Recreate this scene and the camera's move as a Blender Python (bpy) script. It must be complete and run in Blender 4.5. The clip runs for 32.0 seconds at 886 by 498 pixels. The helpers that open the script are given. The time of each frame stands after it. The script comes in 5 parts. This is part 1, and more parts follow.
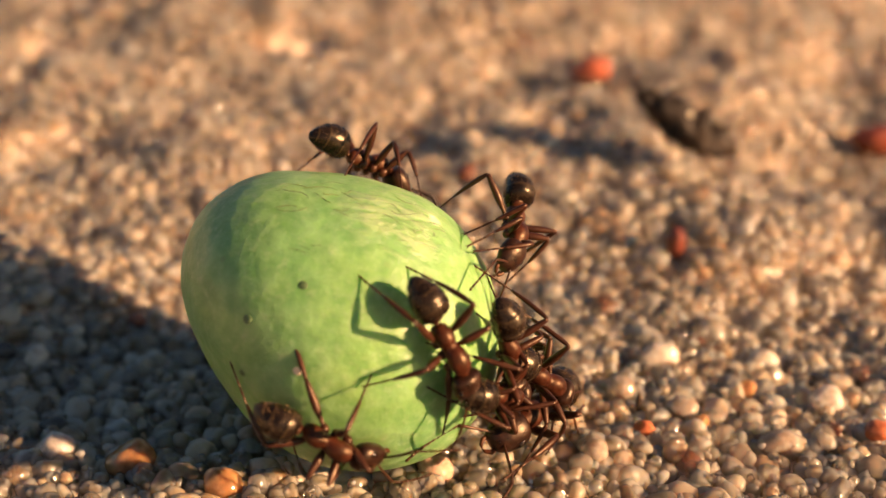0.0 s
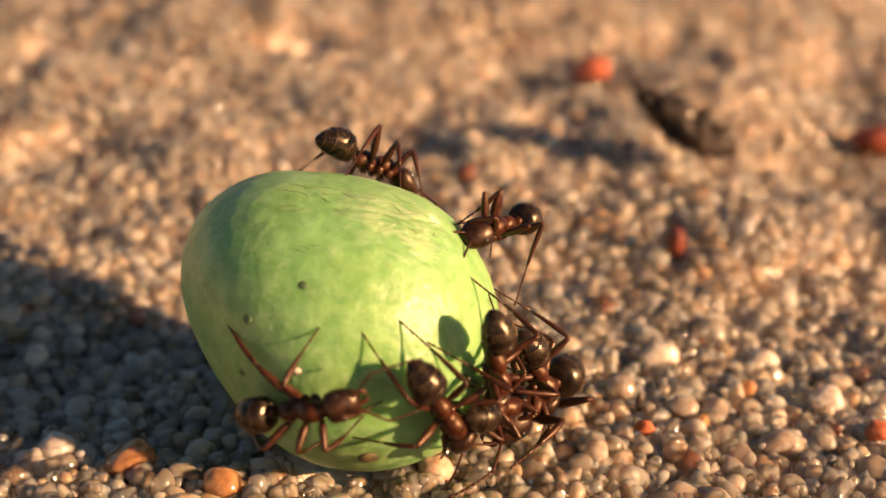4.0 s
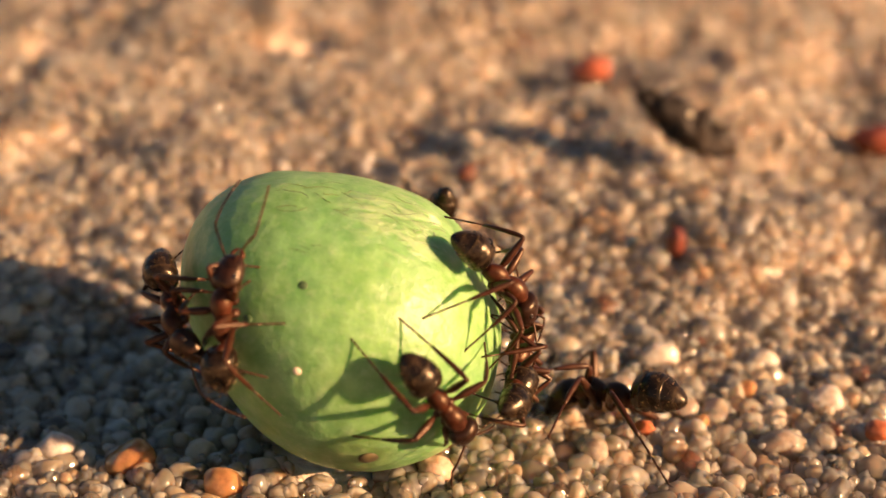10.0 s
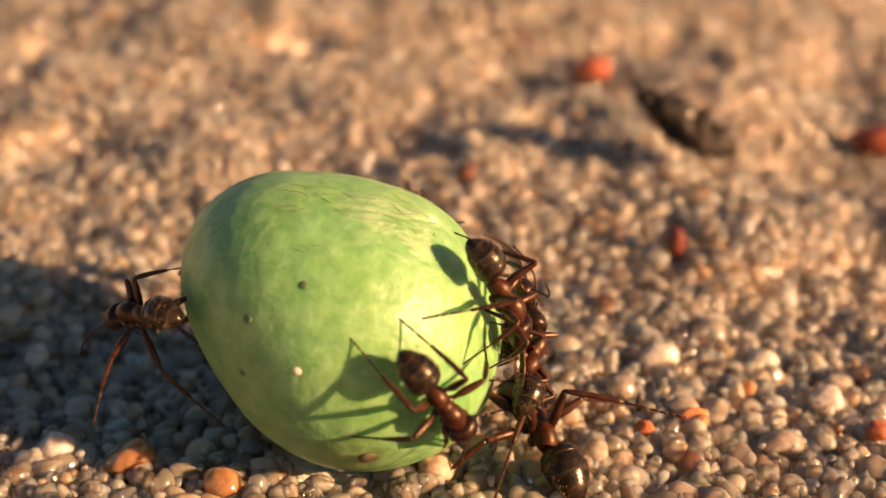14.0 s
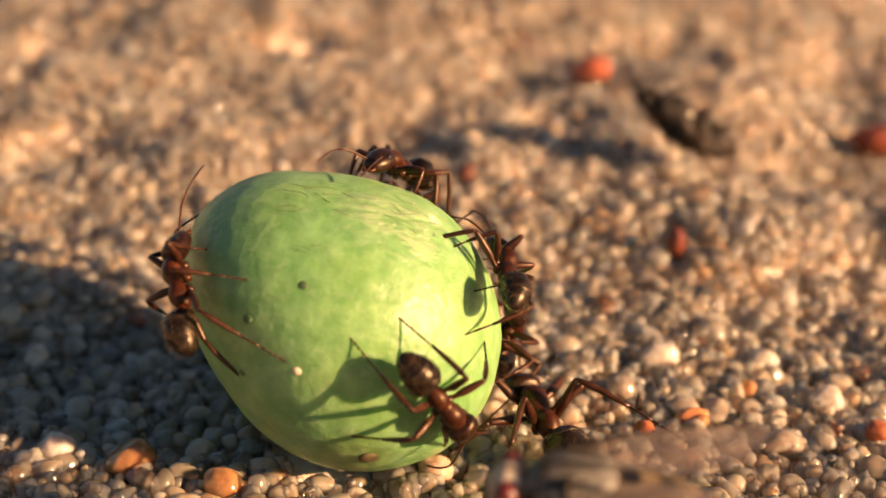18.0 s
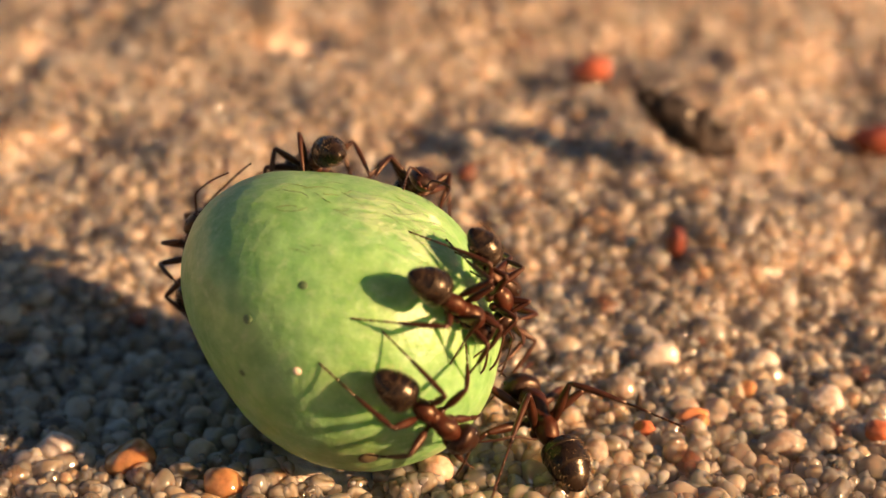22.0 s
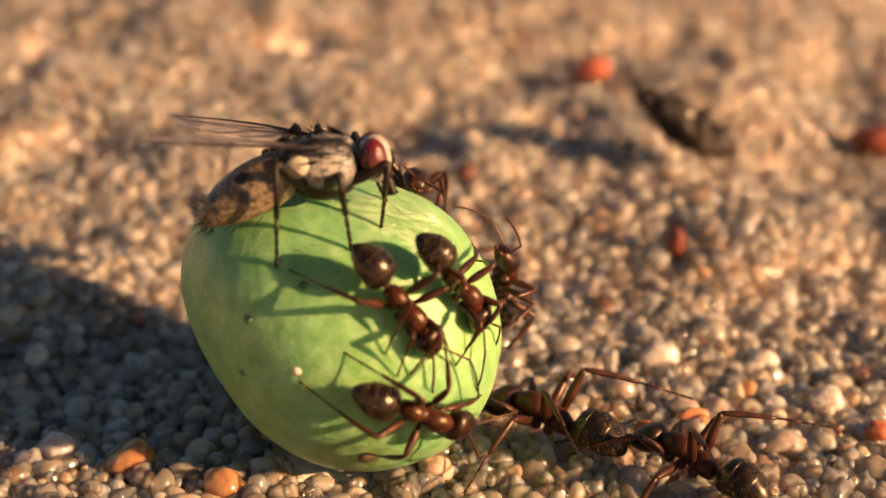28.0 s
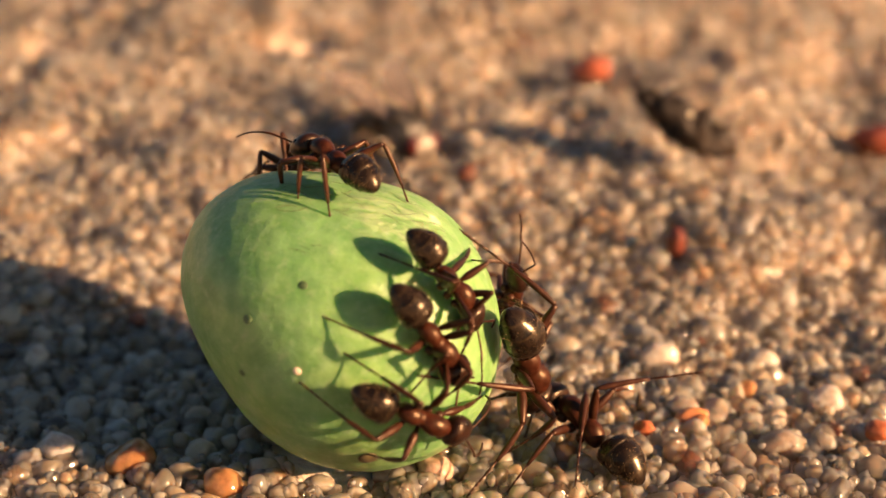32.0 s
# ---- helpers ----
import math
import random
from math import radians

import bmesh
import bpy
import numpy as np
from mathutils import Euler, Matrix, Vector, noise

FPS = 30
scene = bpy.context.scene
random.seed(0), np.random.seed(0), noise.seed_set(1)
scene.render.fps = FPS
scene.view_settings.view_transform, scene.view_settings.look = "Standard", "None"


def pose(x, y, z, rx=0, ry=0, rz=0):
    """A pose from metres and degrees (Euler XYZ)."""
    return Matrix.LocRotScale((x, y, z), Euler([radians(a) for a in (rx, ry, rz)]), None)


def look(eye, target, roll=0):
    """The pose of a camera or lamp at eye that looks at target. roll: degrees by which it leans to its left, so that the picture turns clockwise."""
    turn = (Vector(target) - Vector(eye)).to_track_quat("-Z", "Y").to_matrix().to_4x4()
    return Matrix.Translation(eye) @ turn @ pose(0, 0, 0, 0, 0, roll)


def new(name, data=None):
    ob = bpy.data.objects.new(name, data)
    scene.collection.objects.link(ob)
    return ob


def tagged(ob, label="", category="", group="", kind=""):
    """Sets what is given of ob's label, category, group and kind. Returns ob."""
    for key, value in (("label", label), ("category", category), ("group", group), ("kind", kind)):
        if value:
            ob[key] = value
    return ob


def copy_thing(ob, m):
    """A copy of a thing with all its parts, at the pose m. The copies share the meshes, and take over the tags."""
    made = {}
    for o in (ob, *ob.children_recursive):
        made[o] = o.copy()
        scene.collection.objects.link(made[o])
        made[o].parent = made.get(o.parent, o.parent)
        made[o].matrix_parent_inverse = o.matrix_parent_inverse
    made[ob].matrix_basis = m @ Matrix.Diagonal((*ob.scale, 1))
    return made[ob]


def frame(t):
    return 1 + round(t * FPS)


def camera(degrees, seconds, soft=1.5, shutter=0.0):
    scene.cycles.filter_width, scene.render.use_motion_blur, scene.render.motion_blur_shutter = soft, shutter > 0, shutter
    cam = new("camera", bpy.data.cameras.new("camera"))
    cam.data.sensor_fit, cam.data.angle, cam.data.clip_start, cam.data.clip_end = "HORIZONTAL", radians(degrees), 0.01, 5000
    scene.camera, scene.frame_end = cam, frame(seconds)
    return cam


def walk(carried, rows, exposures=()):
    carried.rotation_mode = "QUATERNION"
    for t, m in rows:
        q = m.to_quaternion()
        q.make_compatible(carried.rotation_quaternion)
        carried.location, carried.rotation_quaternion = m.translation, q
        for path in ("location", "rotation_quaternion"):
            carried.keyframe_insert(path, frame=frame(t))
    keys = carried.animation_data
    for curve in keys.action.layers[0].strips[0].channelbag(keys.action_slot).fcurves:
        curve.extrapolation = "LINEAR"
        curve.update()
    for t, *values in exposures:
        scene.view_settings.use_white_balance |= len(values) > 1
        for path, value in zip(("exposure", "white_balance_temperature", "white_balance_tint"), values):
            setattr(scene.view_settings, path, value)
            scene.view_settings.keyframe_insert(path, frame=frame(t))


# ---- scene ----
MM = 0.001  # the place is a few centimetres wide: lengths below are written in millimetres

# ---- camera: stands still, a hand's width from the fruit ----
EYE = Vector((4.23, -50.39, 32.91)) * MM
PITCH = 25.0
cam = camera(36, 32.0)
cam.data.dof.use_dof = True
cam.data.dof.focus_distance = 55.5 * MM
cam.data.dof.aperture_fstop = 38.0
STAND = pose(*EYE, 90 - PITCH, 0, 0)
walk(cam, [(0.0, STAND), (32.0, STAND)], exposures=[(0.0, 1.65), (32.0, 1.65)])

# ---- low evening sun and clear sky ----
SUN_EL, SUN_DIR = 19.0, Vector((0.912, -0.410, 0)).normalized()
world = bpy.data.worlds.new("sky")
scene.world = world
world.use_nodes = True
wn = world.node_tree
sky = wn.nodes.new("ShaderNodeTexSky")
sky.sky_type = "NISHITA"
sky.sun_disc = False
sky.sun_elevation = radians(SUN_EL)
sky.sun_rotation = math.atan2(SUN_DIR.x, SUN_DIR.y)
wn.links.new(sky.outputs[0], wn.nodes["Background"].inputs[0])
wn.nodes["Background"].inputs[1].default_value = 0.027
sun_data = bpy.data.lights.new("sun", "SUN")
sun_data.energy, sun_data.angle, sun_data.color = 5.0, radians(0.6), (1.0, 0.58, 0.305)
sun = new("sun", sun_data)
to_sun = SUN_DIR * math.cos(radians(SUN_EL)) + Vector((0, 0, math.sin(radians(SUN_EL))))
sun.matrix_world = look(to_sun, (0, 0, 0))


# ---- materials ----
def material(name, rough=0.5, spec=0.5, metal=0.0):
    m = bpy.data.materials.new(name)
    m.use_nodes = True
    b = m.node_tree.nodes["Principled BSDF"]
    b.inputs["Roughness"].default_value = rough
    b.inputs["Specular IOR Level"].default_value = spec
    b.inputs["Metallic"].default_value = metal
    return m, m.node_tree, b


def noise_node(nt, scale, detail=4, rough=0.55, kind="Object", stretch=None):
    co = nt.nodes.new("ShaderNodeTexCoord")
    n = nt.nodes.new("ShaderNodeTexNoise")
    n.inputs["Scale"].default_value = scale
    n.inputs["Detail"].default_value = detail
    n.inputs["Roughness"].default_value = rough
    src = co.outputs[kind]
    if stretch:
        mp = nt.nodes.new("ShaderNodeMapping")
        mp.inputs["Scale"].default_value = stretch
        nt.links.new(src, mp.inputs[0])
        src = mp.outputs[0]
    nt.links.new(src, n.inputs["Vector"])
    return n


def ramp(nt, src, stops):
    r = nt.nodes.new("ShaderNodeValToRGB")
    e = r.color_ramp.elements
    while len(e) < len(stops):
        e.new(0.5)
    for el, (p, c) in zip(e, stops):
        el.position = p
        el.color = (*c, 1) if len(c) == 3 else c
    nt.links.new(src, r.inputs[0])
    return r


def mixed(nt, fac, a, b, blend="MIX"):
    mx = nt.nodes.new("ShaderNodeMix")
    mx.data_type = "RGBA"
    mx.blend_type = blend
    for sock, v in ((mx.inputs[0], fac), (mx.inputs[6], a), (mx.inputs[7], b)):
        if isinstance(v, (int, float)):
            sock.default_value = v
        elif isinstance(v, tuple):
            sock.default_value = (*v, 1)
        else:
            nt.links.new(v, sock)
    return mx.outputs[2]


def bump(nt, bsdf, src, strength, dist):
    bn = nt.nodes.new("ShaderNodeBump")
    bn.inputs["Strength"].default_value = strength
    bn.inputs["Distance"].default_value = dist
    nt.links.new(src, bn.inputs["Height"])
    last = bsdf.inputs["Normal"].links
    if last:
        nt.links.new(last[0].from_socket, bn.inputs["Normal"])
    nt.links.new(bn.outputs[0], bsdf.inputs["Normal"])


GRAIN_STOPS = [(0.0, (0.16, 0.12, 0.09)), (0.010, (0.68, 0.43, 0.25)), (0.07, (0.85, 0.61, 0.43)), (0.30, (0.92, 0.70, 0.51)),
               (0.62, (0.96, 0.76, 0.58)), (0.84, (0.74, 0.52, 0.34)), (0.88, (0.96, 0.81, 0.65)), (0.996, (0.50, 0.20, 0.08))]


def quartz(name, single=None, clearness=1.0):
    """Rounded, half-clear quartz sand: a milky body that light sinks into, under a glassy skin; each grain has its own tint."""
    m, nt, b = material(name, 0.3, 0.0)
    gloss, rim, skin = nt.nodes.new("ShaderNodeBsdfGlossy"), nt.nodes.new("ShaderNodeFresnel"), nt.nodes.new("ShaderNodeMixShader")
    milk = noise_node(nt, 1500, 4, 0.65)
    if single:
        dark = tuple(v * 0.6 for v in single)
        col = ramp(nt, milk.outputs[0], [(0.38, dark), (0.6, single)]).outputs[0]
        b.inputs["Alpha"].default_value = clearness
    else:
        if name.endswith("loose"):
            rnd = nt.nodes.new("ShaderNodeObjectInfo").outputs["Random"]
        else:
            rnd = nt.nodes.new("ShaderNodeNewGeometry").outputs["Random Per Island"]
        base = ramp(nt, rnd, GRAIN_STOPS)
        base.color_ramp.interpolation = "CONSTANT"
        tint = ramp(nt, milk.outputs[0], [(0.36, (0.80, 0.76, 0.72)), (0.5, (0.95, 0.94, 0.93)), (0.62, (1.0, 1.0, 1.0))])
        col = mixed(nt, 1.0, base.outputs[0], tint.outputs[0], "MULTIPLY")
        for swing, low, high, sock in ((0.07, 0.14, 0.48, b.inputs["Alpha"]), (0.023, 0.0, 0.5, b.inputs["Transmission Weight"])):
            saw = nt.nodes.new("ShaderNodeMath")
            saw.operation = "PINGPONG"
            saw.inputs[1].default_value = swing
            nt.links.new(rnd, saw.inputs[0])
            span = nt.nodes.new("ShaderNodeMapRange")
            span.inputs["From Max"].default_value = swing
            span.inputs["To Min"].default_value, span.inputs["To Max"].default_value = low, high
            nt.links.new(saw.outputs[0], span.inputs["Value"])
            nt.links.new(span.outputs[0], sock)
    nt.links.new(col, b.inputs["Base Color"])
    b.inputs["Subsurface Weight"].default_value = 0.9 if clearness < 1 or not single else 0.4
    b.inputs["Subsurface Radius"].default_value = (1.0, 0.8, 0.6)
    b.inputs["Subsurface Scale"].default_value = 1.0 * MM
    b.inputs["IOR"].default_value = rim.inputs["IOR"].default_value = 1.54
    gloss.inputs["Roughness"].default_value = 0.09
    fine = noise_node(nt, 5200, 3)
    bump(nt, b, fine.outputs[0], 0.14, 0.02 * MM)
    nt.links.new(b.inputs["Normal"].links[0].from_socket, gloss.inputs["Normal"])
    nt.links.new(rim.outputs[0], skin.inputs[0])
    nt.links.new(b.outputs[0], skin.inputs[1])
    nt.links.new(gloss.outputs[0], skin.inputs[2])
    nt.links.new(skin.outputs[0], nt.nodes["Material Output"].inputs["Surface"])
    return m


M_GRAIN = quartz("quartz_sand")
M_GRAIN_LOOSE = quartz("quartz_sand_loose")


def bed_material():
    m, nt, b = material("packed_sand", 0.85, 0.3)
    big = noise_node(nt, 90, 5)
    small = noise_node(nt, 1600, 3)
    c1 = ramp(nt, small.outputs[0], [(0.36, (0.78, 0.63, 0.49)), (0.5, (0.88, 0.74, 0.59)), (0.64, (0.94, 0.83, 0.69))])
    c2 = ramp(nt, big.outputs[0], [(0.35, (0.8, 0.77, 0.74)), (0.65, (1, 1, 1))])
    nt.links.new(mixed(nt, 1.0, c1.outputs[0], c2.outputs[0], "MULTIPLY"), b.inputs["Base Color"])
    bump(nt, b, small.outputs[0], 0.8, 0.4 * MM)
    return m


M_BED = bed_material()


# ---- mesh helpers ----
def shade(me):
    me.polygons.foreach_set("use_smooth", [True] * len(me.polygons))
    return me


def mesh_of(name, bm, mat):
    me = bpy.data.meshes.new(name)
    bm.to_mesh(me)
    bm.free()
    me.materials.append(mat)
    return shade(me)


def part(name, bm, mat, parent, label=""):
    ob = new(name, bm if isinstance(bm, bpy.types.Mesh) else mesh_of(name, bm, mat))
    ob.parent = parent
    return tagged(ob, label)


# ---- the ground: one sheet of packed sand under loose grains ----
HOLLOWS = [(34.7, 49.3), (-25.1, 47.5), (-5.7, 48.3), (11.8, 35.0), (9.2, 44.0), (-19.8, 30.9)]  # small shaded pits


def relief(x, y):
    """Height of the sand in mm at x, y in mm; flat under the fruit, hummocky further off."""
    far = min(1.0, max(0.0, (math.hypot(x, y * 0.9) - 9) / 16))
    far *= 0.35 if y < 2 else 1.0 if y > 12 else 0.35 + 0.065 * (y - 2)
    h = 1.8 * noise.noise((x / 15, y / 13, 3.1)) + 0.9 * noise.noise((x / 6, y / 6, 8.2)) + 0.5 * noise.noise((x / 2.6, y / 2.6, 1.2))
    away = max(0.0, (y - 22) / 60)
    h += 3.0 * away * noise.noise((x / 30 + 4, y / 30, 0.5))
    near = 4.0 * math.exp(-((x - 8) / 9) ** 2 - ((y + 15.5) / 4) ** 2)
    h -= 0.09 * (math.sqrt(max(0.0, x - 3) ** 2 + 9) - 3) * min(1.0, max(0.0, (y + 8) / 16))
    h += 2.4 * math.exp(-((x - 20) / 8) ** 2 - ((y - 22) / 7) ** 2)
    h += 2.2 * math.exp(-((x + 17) / 8) ** 2 - ((y - 13) / 5) ** 2)
    for hx, hy in HOLLOWS:
        near -= 2.2 * math.exp(-((x - hx) / 2.6) ** 2 - ((y - hy) / 2.2) ** 2)
    fade = max(0.0, 1 - max(0.0, math.hypot(x, y - 30) - 95) / 60)
    return (h * far + near) * fade + 0.13 * (math.sqrt(max(0.0, min(y, 150) - 6) ** 2 + 64) - 8)


def build_ground():
    edges_x = [-1500, -800, -400, -200, -140, -105] + [-70 + 1.4 * i for i in range(101)] + [105, 140, 200, 400, 800, 1500]
    edges_y = [-1500, -800, -400, -200, -100, -60] + [-30 + 1.4 * i for i in range(108)] + [140, 180, 250, 400, 800, 1500]
    nx, ny = len(edges_x), len(edges_y)
    verts = [(x * MM, y * MM, (relief(x, y) - 0.5) * MM) for y in edges_y for x in edges_x]
    faces = [(j * nx + i, j * nx + i + 1, (j + 1) * nx + i + 1, (j + 1) * nx + i) for j in range(ny - 1) for i in range(nx - 1)]
    me = bpy.data.meshes.new("ground")
    me.from_pydata(verts, [], faces)
    me.materials.append(M_BED)
    return tagged(new("ground", shade(me)), "packed bed of coarse beige sand under loose quartz grains", "sand", kind="structure")


ground = build_ground()


def grain_shapes(count, level):
    """Rounded, slightly angular grains of about unit size, as vertex and face arrays."""
    out = []
    for k in range(count):
        bm = bmesh.new()
        bmesh.ops.create_icosphere(bm, subdivisions=level, radius=1.0)
        flat = [Vector((random.gauss(0, 1), random.gauss(0, 1), random.gauss(0, 1))).normalized() for _ in range(6)]
        cut = [random.uniform(0.55, 0.88) for _ in flat]
        for v in bm.verts:
            p = v.co.normalized()
            r = 1 + 0.22 * noise.noise(p * 0.9 + Vector((k * 3.7, 0, 0))) + 0.06 * noise.noise(p * 2.8 + Vector((0, k * 2.3, 0)))
            for n, c in zip(flat, cut):
                d = p.dot(n) * r
                if d > c:
                    r *= (c + 0.2 * (d - c)) / d
            v.co = p * r
        co = np.array([v.co[:] for v in bm.verts])
        bm.verts.index_update()
        fa = np.array([[v.index for v in f.verts] for f in bm.faces])
        bm.free()
        out.append((co, fa))
    return out


def turned(rng, squash):
    q = rng.normal(size=4)
    q /= np.linalg.norm(q)
    w, x, y, z = q
    r = np.array([[1 - 2 * (y * y + z * z), 2 * (x * y - z * w), 2 * (x * z + y * w)], [2 * (x * y + z * w), 1 - 2 * (x * x + z * z), 2 * (y * z - x * w)],
                  [2 * (x * z - y * w), 2 * (y * z + x * w), 1 - 2 * (x * x + y * y)]])
    return r * np.array(squash)


def scatter(rng, y0, y1, step, sizes, sink, lift=0.0):
    """A jittered grid of grains: x, y, z and radius in mm."""
    spots = []
    y = y0
    while y < y1:
        half = 10 + 0.37 * (y + 56)
        x = 3.0 - half
        while x < 4.0 + half:
            px, py = x + rng.uniform(-0.5, 0.5) * step, y + rng.uniform(-0.5, 0.5) * step
            r = float(np.clip(rng.lognormal(math.log(sizes), 0.32), sizes * 0.45, sizes * 1.7))
            spots.append((px, py, relief(px, py) + lift + rng.uniform(-sink, sink * 0.55), r))
            x += step
        y += step * 0.87
    return spots


def build_sand():
    rng = np.random.default_rng(5)
    fine, coarse = grain_shapes(26, 3), grain_shapes(18, 2)
    spots = scatter(rng, -20, 24, 0.64, 0.42, 0.26) + scatter(rng, -20, 24, 1.9, 0.54, 0.22) + scatter(rng, -9, 13, 1.5, 0.28, 0.16, 0.34) + scatter(rng, 24, 110, 0.66, 0.41, 0.09)
    verts, faces, at, picked = [], [], 0, []
    for x, y, z, r in spots:
        if math.hypot(x, y) < 3.0:
            continue
        shape = fine if y < 9 and r > 0.42 else coarse
        co, fa = shape[rng.integers(len(shape))]
        if 6.5 < x < 19.5 and -9.5 < y < 3.5 and r > 0.48 and len(picked) < 300:
            picked.append((x, y, z, r))
            continue
        m = turned(rng, rng.uniform(0.75, 1.25, 3))
        verts.append((co @ m.T) * r + (x, y, z))
        faces.append(fa + at)
        at += len(co)
    me = bpy.data.meshes.new("sand_grains")
    v, f = np.concatenate(verts) * MM, np.concatenate(faces)
    me.vertices.add(len(v))
    me.vertices.foreach_set("co", v.ravel())
    me.loops.add(f.size)
    me.loops.foreach_set("vertex_index", f.ravel().astype(np.int32))
    me.polygons.add(len(f))
    me.polygons.foreach_set("loop_start", np.arange(0, f.size, 3, dtype=np.int32))
    me.update(calc_edges=True)
    me.materials.append(M_GRAIN)
    tagged(new("sand_grains", shade(me)), "loose coarse quartz sand, clear, amber and grey grains", "sand", kind="stuff")
    shapes = []
    for co, fa in fine[:14]:
        gm = bpy.data.meshes.new("grain")
        gm.from_pydata([tuple(p) for p in co], [], fa.tolist())
        gm.materials.append(M_GRAIN_LOOSE)
        shapes.append(shade(gm))
    for x, y, z, r in picked:
        g = new("grain", shapes[rng.integers(len(shapes))])
        g.parent = ground
        g.location = (x * MM, y * MM, z * MM)
        g.rotation_euler = rng.uniform(0, 6.28, 3)
        g.scale = rng.uniform(0.8, 1.2, 3) * r * MM


build_sand()


# ---- the green fruit ----
FRUIT_AT = Vector((0, 0, 6.1))
AX_U, AX_V, AX_W = Vector((1, 0, 0)), Vector((0, math.sin(radians(PITCH)), math.cos(radians(PITCH)))), Vector((0, -math.cos(radians(PITCH)), math.sin(radians(PITCH))))


FRUIT_DEEP = 6.3


def fruit_radius(th):
    """Half-width of the lopsided fruit, in mm, round the way it faces."""
    return (6.392 + 0.128 * math.cos(th) + 0.213 * math.sin(th) + 0.151 * math.cos(2 * th) - 0.602 * math.sin(2 * th)
            + 0.04 * math.cos(3 * th) + 0.2 * math.sin(3 * th) - 0.111 * math.cos(4 * th) - 0.07 * math.sin(4 * th))


def spot_mask(nt, at, size, soft=0.6):
    """1 inside a small blotch round at (mm from the fruit's middle), 0 outside."""
    co = nt.nodes.new("ShaderNodeTexCoord")
    d = nt.nodes.new("ShaderNodeVectorMath")
    d.operation = "DISTANCE"
    wob = noise_node(nt, 1500, 2)
    add = nt.nodes.new("ShaderNodeMath")
    add.operation = "MULTIPLY_ADD"
    nt.links.new(wob.outputs[0], add.inputs[0])
    add.inputs[1].default_value = size * MM * 0.9
    d.inputs[1].default_value = Vector(at) * MM
    nt.links.new(co.outputs["Object"], d.inputs[0])
    nt.links.new(d.outputs["Value"], add.inputs[2])
    mr = nt.nodes.new("ShaderNodeMapRange")
    mr.inputs["From Min"].default_value = size * MM * (1.45 + soft)
    mr.inputs["From Max"].default_value = size * MM * 1.45
    nt.links.new(add.outputs[0], mr.inputs["Value"])
    return mr.outputs[0]


def on_skin(u, v):
    """A point of the skin on the side that faces the camera, u to the right and v upwards, in mm from its middle."""
    th = math.atan2(v, u)
    k = min(0.999, math.hypot(u, v) / fruit_radius(th))
    return AX_U * u + AX_V * v + AX_W * (FRUIT_DEEP * math.sqrt(1 - k * k))


